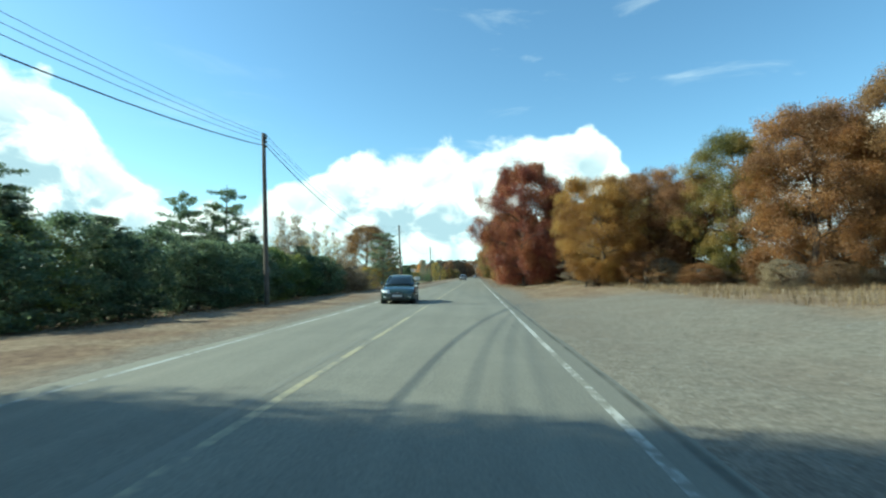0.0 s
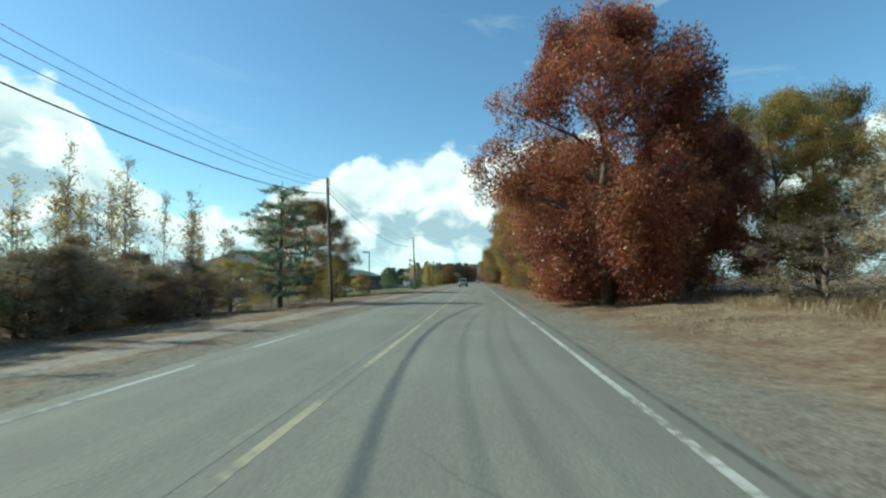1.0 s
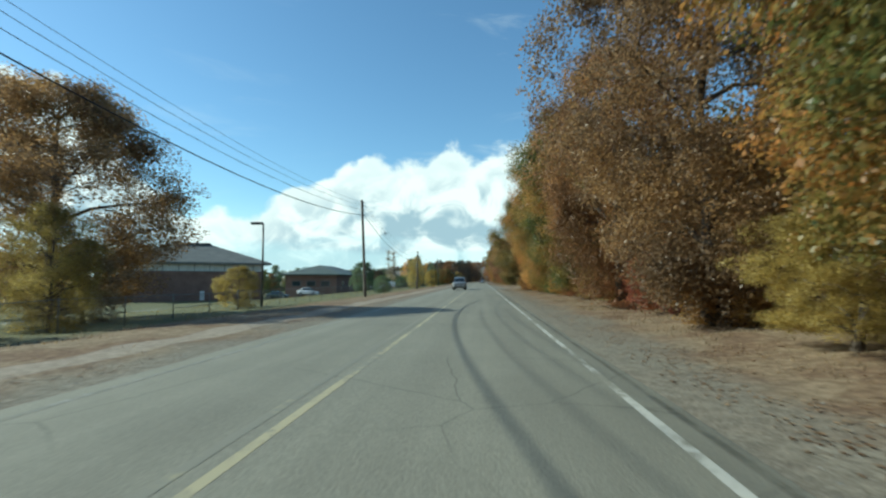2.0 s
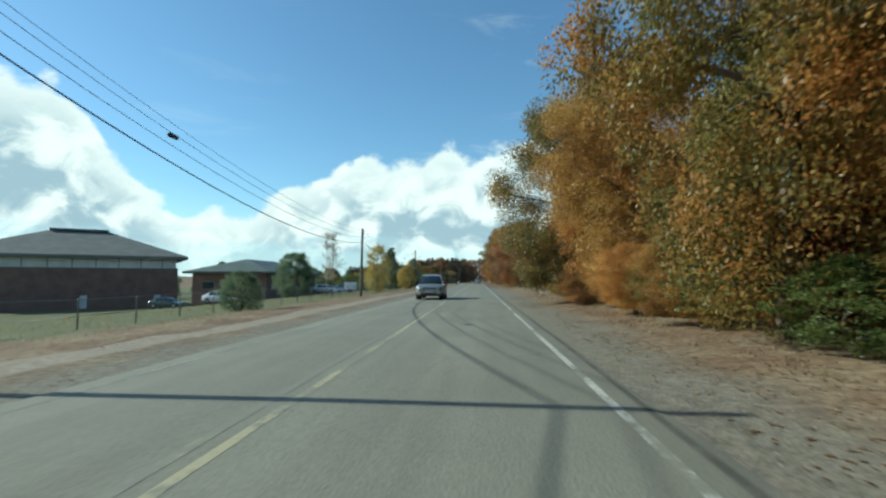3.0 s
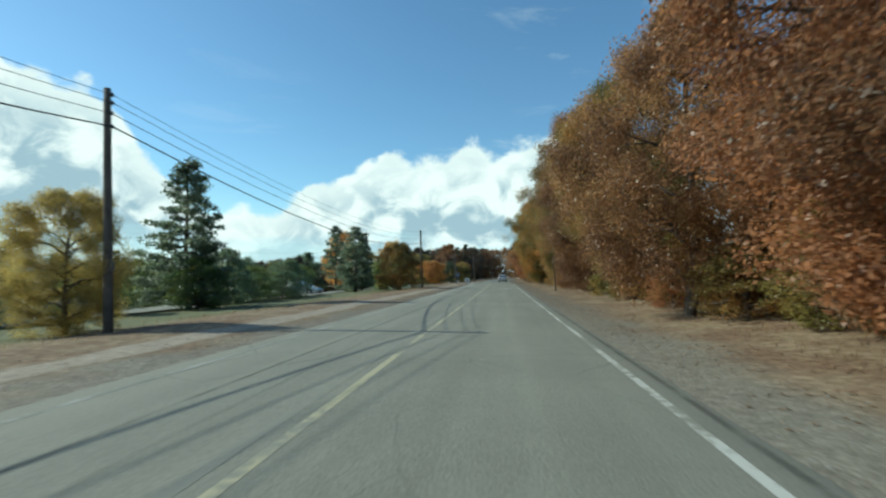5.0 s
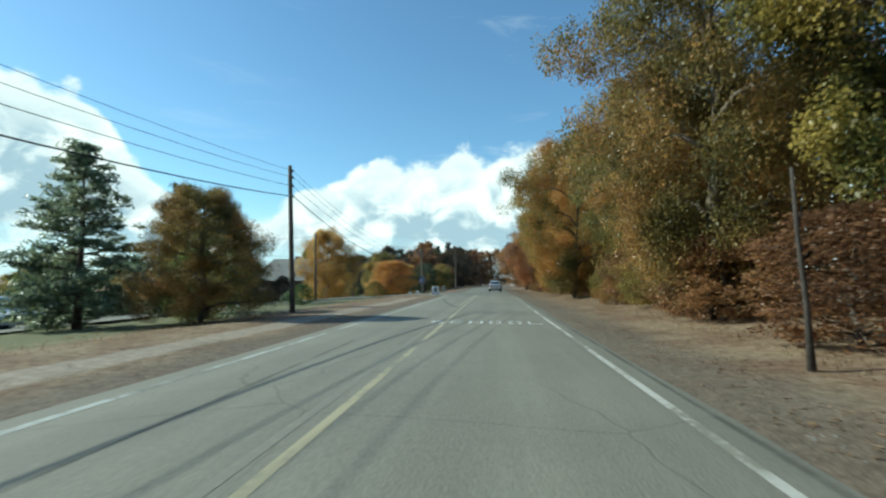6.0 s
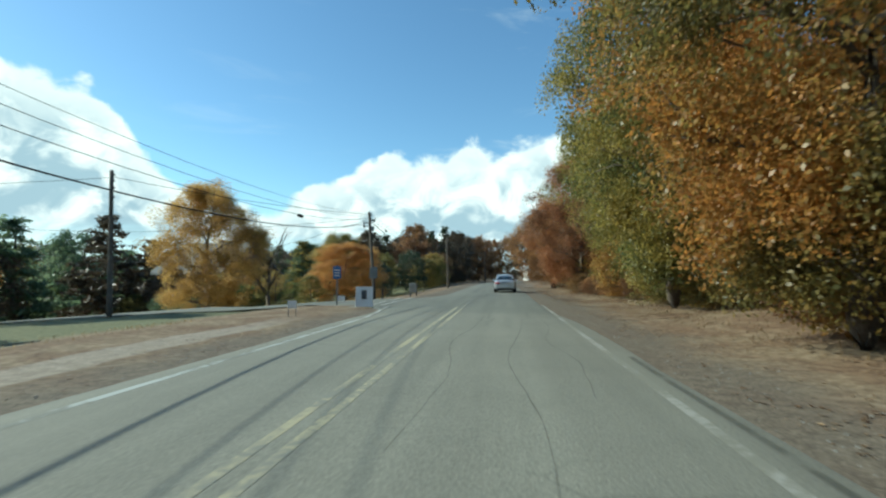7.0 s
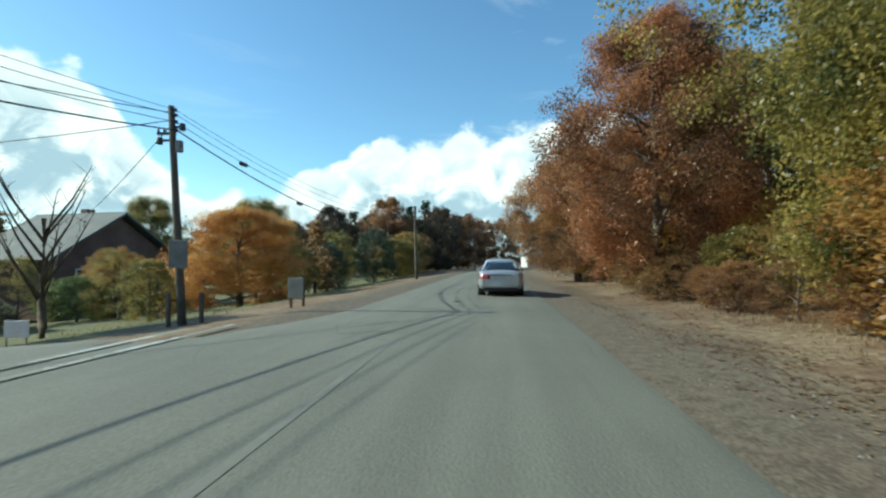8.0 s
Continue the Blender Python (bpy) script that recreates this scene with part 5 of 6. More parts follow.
def sedan(x, y, turn, skin, label, z=None, tall=1.0, name="car"):
    t = thing(name, x, y, gz(x, y) if z is None else z, turn, label, "car")
    w = 0.89
    b = 0.92 * tall

    def sec(yy, ww, z0, belt, top):
        h = belt - z0
        return yy, [(ww * 0.84, z0), (ww * 0.95, z0 + 0.05), (ww * 0.99, z0 + h * 0.28), (ww, z0 + h * 0.55), (ww * 0.985, z0 + h * 0.82), (ww * 0.94, belt - 0.015), (ww * 0.87, belt + 0.012), (ww * 0.62, top), (ww * 0.3, top + 0.018), (0.02, top + 0.024)]
    part("body", loft([sec(-2.27, w * 0.62, 0.34, 0.52, 0.54), sec(-2.23, w * 0.76, 0.28, 0.60, 0.62), sec(-2.13, w * 0.88, 0.22, 0.67, 0.70), sec(-1.95, w * 0.945, 0.20, 0.72, 0.765), sec(-1.65, w * 0.975, 0.20, 0.77, 0.83), sec(-1.3, w * 0.99, 0.20, 0.82, 0.88),
                       sec(-0.95, w, 0.20, b - 0.05, b + 0.01), sec(-0.2, w, 0.20, b - 0.01, b + 0.03), sec(0.7, w, 0.20, b + 0.01, b + 0.05), sec(1.4, w * 0.99, 0.22, b + 0.02, b + 0.07), sec(1.85, w * 0.965, 0.26, b + 0.01, b + 0.07),
                       sec(2.12, w * 0.92, 0.30, b - 0.02, b + 0.04), sec(2.22, w * 0.86, 0.34, b - 0.07, b - 0.02), sec(2.26, w * 0.76, 0.40, b - 0.14, b - 0.10)]), skin, t)
    r0, rt = b + 0.01, 1.42 * tall
    roof = [(-0.34, 0.56, rt - 0.085), (-0.15, 0.585, rt - 0.035), (0.2, 0.605, rt), (0.75, 0.60, rt - 0.01), (1.05, 0.575, rt - 0.06), (1.22, 0.55, rt - 0.12)]
    part("roof", loft([(yy, [(ww * 0.95, zz - 0.06), (ww, zz - 0.035), (ww * 0.93, zz - 0.005), (ww * 0.6, zz + 0.018), (0.02, zz + 0.03)]) for yy, ww, zz in roof]), skin, t)
    part("windscreen", bowed((-0.74, -1.02, r0), (0.74, -1.02, r0), (0.56, -0.30, rt - 0.09), (-0.56, -0.30, rt - 0.09), (0, -0.13, 0.04)), CAR_GLASS, t, "dark glass")
    part("rear_window", bowed((0.70, 1.80, r0 + 0.05), (-0.70, 1.80, r0 + 0.05), (-0.54, 1.19, rt - 0.13), (0.54, 1.19, rt - 0.13), (0, 0.10, 0.03)), CAR_GLASS, t, "dark glass")
    for k in (-0.3, 0.28):
        part("wiper", box(k - 0.26, k + 0.26, -1.135, -1.115, r0 + 0.015, r0 + 0.03), BLACK, t)
    for s in (-1, 1):
        for y0, y1, y2, y3 in ((-0.90, 0.22, 0.22, -0.28), (0.28, 1.26, 1.02, 0.28)):
            part("side_window", quad([(s * 0.79, y0, r0), (s * 0.79, y1, r0), (s * 0.60, y2, rt - 0.06), (s * 0.60, y3, rt - 0.06)][:: s], 0.02), CAR_GLASS, t, "dark glass")
        part("pillar", quad([(s * 0.73, -1.04, r0 - 0.02), (s * 0.80, -0.90, r0 - 0.02), (s * 0.605, -0.27, rt - 0.04), (s * 0.55, -0.33, rt - 0.06)][:: s], 0.03), skin, t)
        part("pillar", quad([(s * 0.80, 0.21, r0), (s * 0.80, 0.29, r0), (s * 0.61, 0.29, rt - 0.03), (s * 0.61, 0.21, rt - 0.03)][:: s], 0.03), BLACK, t)
        part("pillar", quad([(s * 0.80, 1.25, r0 - 0.02), (s * 0.72, 1.84, r0), (s * 0.54, 1.20, rt - 0.10), (s * 0.60, 1.01, rt - 0.05)][:: s], 0.03), skin, t)
        mx = s * 0.94
        part("mirror", loft([(-0.86, [(0.05, r0), (0.06, r0 + 0.05), (0.04, r0 + 0.09)]), (-0.82, [(0.09, r0 - 0.01), (0.11, r0 + 0.06), (0.08, r0 + 0.12)]), (-0.74, [(0.09, r0 - 0.01), (0.11, r0 + 0.06), (0.08, r0 + 0.125)])]), skin, t).location.x = mx
        part("mirror_stalk", box(min(s * 0.80, s * 0.88), max(s * 0.80, s * 0.88), -0.82, -0.75, r0 - 0.01, r0 + 0.04), BLACK, t)
        for yy in (0.02, 0.98):
            part("door_handle", box(s * 0.885 - 0.02, s * 0.885 + 0.02, yy, yy + 0.17, b - 0.17, b - 0.14, bevel=0.008), skin, t)
        for yy in (-0.86, 0.24, 1.22):
            part("door_seam", box(s * 0.881 - 0.010, s * 0.881 + 0.010, yy, yy + 0.012, 0.30, b - 0.10), BLACK, t)
        part("sill", box(min(s * 0.80, s * 0.872), max(s * 0.80, s * 0.872), -0.98, 0.98, 0.19, 0.27, bevel=0.02), BLACK, t, "black plastic")
        # swept lamps that wrap round the corners
        part("headlight", bowed((s * 0.36, -2.245, 0.53), (s * 0.80, -2.02, 0.58), (s * 0.82, -1.86, 0.715), (s * 0.40, -2.17, 0.655), (s * 0.055, -0.085, 0), 0.05), HEAD, t, "clear lens")
        part("tail_light", bowed((s * 0.40, 2.26, b - 0.26), (s * 0.80, 2.12, b - 0.25), (s * 0.80, 2.05, b - 0.06), (s * 0.42, 2.245, b - 0.08), (s * 0.04, 0.05, 0), 0.05), TAIL, t, "red lens")
        part("fog_light", box(s * 0.62 - 0.07, s * 0.62 + 0.07, -2.262, -2.19, 0.33, 0.40, bevel=0.02), HEAD, t, "small clear lens")
        for yy in (-1.38, 1.36):
            wheel(t, s * 0.89, yy, 0.315, s)
            part("wheel_arch", tube([(s * 0.60, yy, 0.33), (s * 0.886, yy, 0.33)], [0.375, 0.375], 22), BLACK, t)
    part("front_bumper", bowed((-0.78, -2.13, 0.24), (0.78, -2.13, 0.24), (0.80, -2.10, 0.46), (-0.80, -2.10, 0.46), (0, -0.20, 0), 0.06), skin, t)
    part("lower_grille", box(-0.40, 0.40, -2.335, -2.27, 0.26, 0.37, bevel=0.02), BLACK, t, "black plastic")
    g = part("grille", bowed((-0.34, -2.25, 0.50), (0.34, -2.25, 0.50), (0.38, -2.18, 0.64), (-0.38, -2.18, 0.64), (0, -0.06, 0), 0.04), BLACK, t)
    for k in (0.545, 0.59):
        part("bar", box(-0.28, 0.28, -2.315, -2.285, k, k + 0.012), STEEL_DARK, g)
    part("emblem", tube([(0, -2.34, 0.57), (0, -2.30, 0.57)], [0.045, 0.05], 10), GALV, t, "small plain bright disc")
    part("rear_bumper", bowed((0.80, 2.14, 0.34), (-0.80, 2.14, 0.34), (-0.81, 2.12, 0.56), (0.81, 2.12, 0.56), (0, 0.16, 0), 0.06), skin, t)
    part("rear_valance", box(-0.66, 0.66, 2.1, 2.24, 0.22, 0.335, bevel=0.02), BLACK, t, "black plastic")
    part("number_plate", box(-0.25, 0.25, 2.262, 2.285, b - 0.28, b - 0.16), PLATE, t, "plain plate")
    part("number_plate", box(-0.25, 0.25, -2.36, -2.338, 0.375, 0.485), PLATE, t, "plain plate")
    part("trunk_trim", box(-0.40, 0.40, 2.24, 2.268, b - 0.12, b - 0.09), BLACK, t)
    part("underbody", box(-0.72, 0.72, -1.9, 1.9, 0.17, 0.32), BLACK, t)
    return t


def suv(x, y, turn, skin, label, z=None):
    t = thing("suv", x, y, gz(x, y) if z is None else z, turn, label, "suv")
    w = 0.93

    def sec(yy, ww, z0, belt, top):
        h = belt - z0
        return yy, [(ww * 0.86, z0), (ww * 0.96, z0 + 0.06), (ww, z0 + h * 0.3), (ww, z0 + h * 0.6), (ww * 0.985, z0 + h * 0.85), (ww * 0.95, belt - 0.015), (ww * 0.88, belt + 0.012), (ww * 0.62, top), (ww * 0.3, top + 0.018), (0.02, top + 0.024)]
    part("body", loft([sec(-2.30, w * 0.70, 0.42, 0.76, 0.80), sec(-2.24, w * 0.84, 0.36, 0.86, 0.89), sec(-2.08, w * 0.93, 0.31, 0.93, 0.97), sec(-1.7, w * 0.98, 0.29, 0.97, 1.02), sec(-1.0, w, 0.28, 1.02, 1.07),
                       sec(0.0, w, 0.28, 1.05, 1.09), sec(1.2, w, 0.28, 1.08, 1.11), sec(1.9, w * 0.99, 0.30, 1.10, 1.12), sec(2.15, w * 0.96, 0.34, 1.08, 1.10), sec(2.27, w * 0.88, 0.40, 1.00, 1.02)]), skin, t)
    r0, rt = 1.07, 1.68
    roof = [(-0.42, 0.62, rt - 0.09), (-0.2, 0.65, rt - 0.035), (0.3, 0.67, rt), (1.2, 0.66, rt - 0.01), (1.7, 0.63, rt - 0.05), (1.88, 0.60, rt - 0.10)]
    part("roof", loft([(yy, [(ww * 0.95, zz - 0.06), (ww, zz - 0.035), (ww * 0.93, zz - 0.005), (ww * 0.6, zz + 0.018), (0.02, zz + 0.03)]) for yy, ww, zz in roof]), skin, t)
    part("windscreen", bowed((-0.79, -1.08, r0), (0.79, -1.08, r0), (0.62, -0.40, rt - 0.09), (-0.62, -0.40, rt - 0.09), (0, -0.14, 0.04)), CAR_GLASS, t, "dark glass")
    part("rear_window", bowed((0.72, 2.14, r0 + 0.03), (-0.72, 2.14, r0 + 0.03), (-0.58, 1.88, rt - 0.12), (0.58, 1.88, rt - 0.12), (0, 0.07, 0.02)), CAR_GLASS, t, "dark glass")
    for s in (-1, 1):
        for y0, y1, y2, y3 in ((-0.96, 0.12, 0.12, -0.36), (0.18, 1.10, 1.05, 0.18), (1.17, 1.90, 1.62, 1.12)):
            part("side_window", quad([(s * 0.84, y0, r0), (s * 0.84, y1, r0), (s * 0.665, y2, rt - 0.06), (s * 0.665, y3, rt - 0.06)][:: s], 0.02), CAR_GLASS, t, "dark glass")
        for y0, y1, y2, y3, mt in ((-1.10, -0.96, -0.34, -0.43, skin), (0.11, 0.19, 0.19, 0.11, BLACK), (1.09, 1.18, 1.13, 1.04, skin), (1.88, 2.16, 1.88, 1.60, skin)):
            part("pillar", quad([(s * 0.845, y0, r0 - 0.02), (s * 0.845 - (0.06 * s if y0 > 1.5 else 0), y1, r0 - 0.02), (s * 0.67 - (0.05 * s if y0 > 1.5 else 0), y2, rt - 0.04), (s * 0.67 - (0.05 * s if y0 < -1 else 0), y3, rt - 0.04)][:: s], 0.03), mt, t)
        part("mirror", loft([(-0.96, [(0.06, r0), (0.07, r0 + 0.07), (0.05, r0 + 0.12)]), (-0.92, [(0.11, r0 - 0.01), (0.12, r0 + 0.08), (0.09, r0 + 0.16)]), (-0.84, [(0.11, r0 - 0.01), (0.12, r0 + 0.08), (0.09, r0 + 0.165)])]), BLACK, t).location.x = s * 1.0
        part("mirror_stalk", box(min(s * 0.84, s * 0.93), max(s * 0.84, s * 0.93), -0.92, -0.85, r0 - 0.01, r0 + 0.05), BLACK, t)
        rail = part("roof_rail", tube([(s * 0.60, -0.1, rt - 0.01), (s * 0.60, 0.0, rt + 0.05), (s * 0.59, 1.3, rt + 0.045), (s * 0.58, 1.42, rt - 0.02)], [0.014] * 4, 6), BLACK, t)
        # lamps that wrap round the corners, bumper inserts
        part("headlight", bowed((s * 0.50, -2.27, 0.72), (s * 0.86, -2.08, 0.75), (s * 0.87, -1.94, 0.87), (s * 0.52, -2.20, 0.84), (s * 0.05, -0.08, 0), 0.05), HEAD, t, "clear lens")
        part("fog_light", box(s * 0.66 - 0.09, s * 0.66 + 0.09, -2.335, -2.24, 0.47, 0.53, bevel=0.02), HEAD, t, "small clear lens")
        part("tail_light", bowed((s * 0.62, 2.24, 0.86), (s * 0.90, 2.12, 0.86), (s * 0.89, 2.07, 1.04), (s * 0.64, 2.20, 1.04), (s * 0.04, 0.05, 0), 0.05), TAIL, t, "red lens")
        for yy in (-0.05, 0.9):
            part("door_handle", box(s * 0.925 - 0.02, s * 0.925 + 0.02, yy, yy + 0.17, 0.90, 0.935, bevel=0.008), skin, t)
        for yy in (-0.92, 0.14, 1.12):
            part("door_seam", box(s * 0.922 - 0.010, s * 0.922 + 0.010, yy, yy + 0.012, 0.40, 0.98), BLACK, t)
        part("sill", box(min(s * 0.84, s * 0.935), max(s * 0.84, s * 0.935), -0.98, 0.98, 0.26, 0.40, bevel=0.02), BLACK, t, "black plastic")
        for yy in (-1.38, 1.36):
            wheel(t, s * 0.935, yy, 0.36, s)
            part("wheel_arch", tube([(s * 0.60, yy, 0.39), (s * 0.932, yy, 0.39)], [0.43, 0.43], 22), BLACK, t)
    for k in range(7):
        part("grille_slot", box(-0.405 + k * 0.126, -0.335 + k * 0.126, -2.345 + 0.010 * abs(k - 3), -2.25, 0.70, 0.83, bevel=0.012), BLACK, t, "black upright slot")
    part("front_bumper", bowed((-0.84, -2.16, 0.36), (0.84, -2.16, 0.36), (0.86, -2.14, 0.62), (-0.86, -2.14, 0.62), (0, -0.19, 0), 0.06), skin, t)
    part("lower_grille", box(-0.50, 0.50, -2.365, -2.28, 0.37, 0.46, bevel=0.02), BLACK, t, "black plastic")
    part("skid_plate", box(-0.6, 0.6, -2.25, -2.0, 0.27, 0.355, bevel=0.02), BLACK, t, "black plastic")
    part("number_plate", box(-0.25, 0.25, -2.385, -2.36, 0.50, 0.61), PLATE, t, "plain plate")
    part("rear_bumper", bowed((0.84, 2.16, 0.40), (-0.84, 2.16, 0.40), (-0.85, 2.14, 0.66), (0.85, 2.14, 0.66), (0, 0.14, 0), 0.06), BLACK, t)
    part("underbody", box(-0.75, 0.75, -2.0, 2.0, 0.25, 0.40), BLACK, t)
    return t


sedan(0.15, 289.2, 180, SILVER, "silver compact sedan with red tail lights on the lane", z=0.01)
sedan(-3.36, 25.6, 4, DARK_GREEN, "dark green sedan on the oncoming lane", z=0.0, tall=1.02).scale = (0.93, 0.93, 0.93)
suv(-2.95, 142.3, 0, GREY_PAINT, "silver-grey off-road car with black grille slots on the oncoming lane", z=0.0)
for x, y, turn, skin, lb, tall in ((-36, 176, 90, WHITE_PAINT, "white wagon parked before the school", 1.18), (-27.5, 203, 80, SILVER, "silver car parked behind the fence", 1.0), (-26, 192.5, 85, SILVER, "silver car parked behind the fence", 1.05),
                                   (-40.5, 171, 90, DARK_GREEN, "dark car parked before the school", 1.0), (-22.5, 236, 80, SILVER, "silver car parked under trees", 1.0), (-26, 241, 84, WHITE_PAINT, "white car parked under trees", 1.1), (-27, 209, 95, GREY_PAINT, "grey car parked behind the fence", 1.1)):
    sedan(x, y, turn, skin, lb, tall=tall, z=gz(x, y) + 0.13)

tr = thing("box_trailer", -21.8, 193.5, gz(-21.8, 193.5), 10, "small white box trailer behind the fence", "trailer")
part("body", box(-1.0, 1.0, -0.8, 0.8, 0.45, 1.75, bevel=0.04), WHITE, tr)
part("hitch", box(1.0, 1.7, -0.05, 0.05, 0.42, 0.5), STEEL_DARK, tr)
for s in (-1, 1):
    part("wheel", tube([(0, s * 0.72, 0.28), (0, s * 0.88, 0.28)], [0.28, 0.28], 16), RUBBER, tr)
part("stand", box(1.45, 1.55, -0.05, 0.05, -0.1, 0.42), STEEL_DARK, tr)

# ---- school, second building, house ----
def hip_roof(x0, x1, y0, y1, z0, z1, over=1.4, thick=0.4, flat=0.0):
    bm = bmesh.new()
    a = [(x0 - over, y0 - over), (x1 + over, y0 - over), (x1 + over, y1 + over), (x0 - over, y1 + over)]
    ins = min(x1 - x0, y1 - y0) / 2 + over - flat
    b = [(x0 - over + ins, y0 - over + ins), (x1 + over - ins, y0 - over + ins), (x1 + over - ins, y1 + over - ins), (x0 - over + ins, y1 + over - ins)]
    lo = [bm.verts.new((x, y, z0)) for x, y in a]
    md = [bm.verts.new((x, y, z0 + thick)) for x, y in a]
    hi = [bm.verts.new((x, y, z1)) for x, y in b]
    for u, v in ((lo, md), (md, hi)):
        for k in range(4):
            bm.faces.new((u[k], u[(k + 1) % 4], v[(k + 1) % 4], v[k]))
    bm.faces.new(hi)
    bm.faces.new(lo[::-1])
    return bm


def window(parent, x, y, z, w, h, axis, frame_mat=None):
    """A framed pane in a wall that faces -y (axis 0) or +x (axis 1)."""
    m = pose(x, y, z, 0, 0, 0 if axis == 0 else 90)
    bm = bmesh.new()
    for a in ((-w / 2, w / 2, -0.06, 0.02, -h / 2, -h / 2 + 0.1), (-w / 2, w / 2, -0.06, 0.02, h / 2 - 0.1, h / 2), (-w / 2, -w / 2 + 0.1, -0.06, 0.02, -h / 2 + 0.1, h / 2 - 0.1), (w / 2 - 0.1, w / 2, -0.06, 0.02, -h / 2 + 0.1, h / 2 - 0.1)):
        add_box(bm, *a)
    bm.transform(m)
    f = part("window", bm, frame_mat or PALE, parent, "dark frame" if frame_mat else "pale frame")
    bm = box(-w / 2 + 0.1, w / 2 - 0.1, -0.03, -0.005, -h / 2 + 0.1, h / 2 - 0.1)
    bm.transform(m)
    part("pane", bm, WINDOW, f)


def school():
    t = thing("school_building", -54.5, 196, 0, 36, "brown brick school with a pale band and grey hip roof", "building")
    x0, x1, y0, y1, zb, ze = -31, 0, 0, 22, -4.6, 5.0
    part("wall", box(x0, x1, y0, y1, zb, 3.4), BRICK_WALL, t)
    part("pale_band", box(x0 + 0.3, x1 - 0.3, y0 + 0.3, y1 - 0.3, 3.4, ze + 0.2), PALE, t, "pale upper band")
    part("roof", hip_roof(x0, x1, y0, y1, ze, 10.4, 1.5, 0.5), ROOF_GREY, t)
    part("roof_ridge", box(x0 + 11, x1 - 11, 10.2, 11.8, 10.32, 10.75, bevel=0.1), ROOF_GREY, t)
    for k in range(9):
        part("mullion", box(x0 + 2 + k * 3.3, x0 + 2.14 + k * 3.3, y0 + 0.18, y0 + 0.298, 3.45, ze - 0.02), GREY_SIGN, t)
    part("coping", box(x0 - 0.06, x1 + 0.06, y0 - 0.06, y1 + 0.06, 3.28, 3.405), GREY_SIGN, t)
    for x in (-14, -3.2):
        d = part("door", box(x - 0.5, x + 0.5, y0 - 0.07, y0 - 0.002, -3.48, -1.3), PALE, t, "pale steel door")
        part("door_handle", box(x + 0.3, x + 0.4, y0 - 0.11, y0 - 0.072, -2.5, -2.4), STEEL_DARK, d)
    for y in (5, 11, 17):
        window(t, x1 + 0.02, y, -0.8, 2.2, 1.6, 1)


def wing():
    t = thing("low_school_wing", 0, 0, 0, 0, "low dark brick wing with a green-grey hip roof", "building")
    x0, x1, y0, y1, zb, ze = -43, -31.5, 175, 204, -3.0, 2.3
    part("wall", box(x0 + 20 - 20, x1, y0 + 6, y1, zb, ze), BRICK_WALL, t)
    part("roof", hip_roof(x0, x1, y0 + 6, y1, ze, 4.7, 1.0, 0.3), ROOF_GREEN, t)
    for x in (-40.5, -37.2, -34):
        window(t, x, y0 + 5.98, 0.5, 2.0, 1.2, 0, GREY_SIGN)
    for y in (186, 192, 198):
        window(t, x1 + 0.02, y, 0.5, 2.0, 1.2, 1, GREY_SIGN)


def house():
    t = thing("house", -36.4, 308.3, -1.2, 80, "low brown brick house with a gabled grey roof", "house")
    part("wall", box(-5.5, 5.5, -4.5, 4.5, -1.9, 3.0), BRICK_WALL, t)
    for y in (-4.49, 4.49):
        bm = bmesh.new()
        bm.faces.new([bm.verts.new(p) for p in ((-5.5, y, 3.0), (5.5, y, 3.0), (0, y, 6.4))])
        part("gable", bm, BRICK_WALL, t)
    for s in (-1, 1):
        part("roof_slope", quad([(0, -5.2, 6.65), (0, 5.2, 6.65), (s * 6.3, 5.2, 2.7), (s * 6.3, -5.2, 2.7)], 0.18), ROOF_GREY, t)
    for x in (-3, 2.6):
        window(t, x, -4.52, 1.4, 1.5, 1.2, 0)
    part("vent_panel", box(-1.7, 1.7, -4.56, -4.5, 3.2, 3.7), ROOF_GREEN, t, "green panel in the gable")
    part("chimney", box(1.2, 2.0, 0.5, 1.3, 4.8, 7.3, bevel=0.03), BRICK_WALL, t)
    far = thing("house", 10.5, 388, gz(10.5, 388), 8, "small white house with a porch under trees", "house")
    part("wall", box(-4.2, 4.2, -3.5, 3.5, -0.4, 2.8), PALE, far)
    for s in (-1, 1):
        part("roof_slope", quad([(0, -4.1, 5.4), (0, 4.1, 5.4), (s * 4.9, 4.1, 2.5), (s * 4.9, -4.1, 2.5)], 0.18), ROOF_GREY, far)
    bm = bmesh.new()
    bm.faces.new([bm.verts.new(p) for p in ((-4.2, -3.49, 2.8), (4.2, -3.49, 2.8), (0, -3.49, 5.2))])
    part("gable", bm, PALE, far)
    for x in (-2.6, 0.2, 2.8):
        part("porch_post", box(x - 0.09, x + 0.09, -5.0, -4.82, -0.3, 2.3), WHITE, far)
        window(far, x - 0.6, -3.52, 1.3, 0.9, 1.2, 0)
    part("porch_roof", box(-3.6, 3.6, -5.2, -3.52, 2.3, 2.45), ROOF_GREY, far)


school()
wing()
house()
drive = strip(lambda y: (-43.5 + 0.3 * noise.noise((y * 0.1, 0, 0)), -35.5 + 0.3 * noise.noise((y * 0.1, 4, 0))), [90 + 3 * i for i in range(30)], lambda x, y: gz(x, y) + 0.12, 4)
tagged(part("driveway", drive, ASPHALT), "grey asphalt driveway before the school", "driveway", kind="structure")
lot = strip(lambda y: (-30.0, -17.5), [186 + 3 * i for i in range(22)], lambda x, y: gz(x, y) + 0.10, 6)
tagged(part("parking_lot", lot, ASPHALT), "grey asphalt parking lot behind the fence", "parking lot", kind="structure")


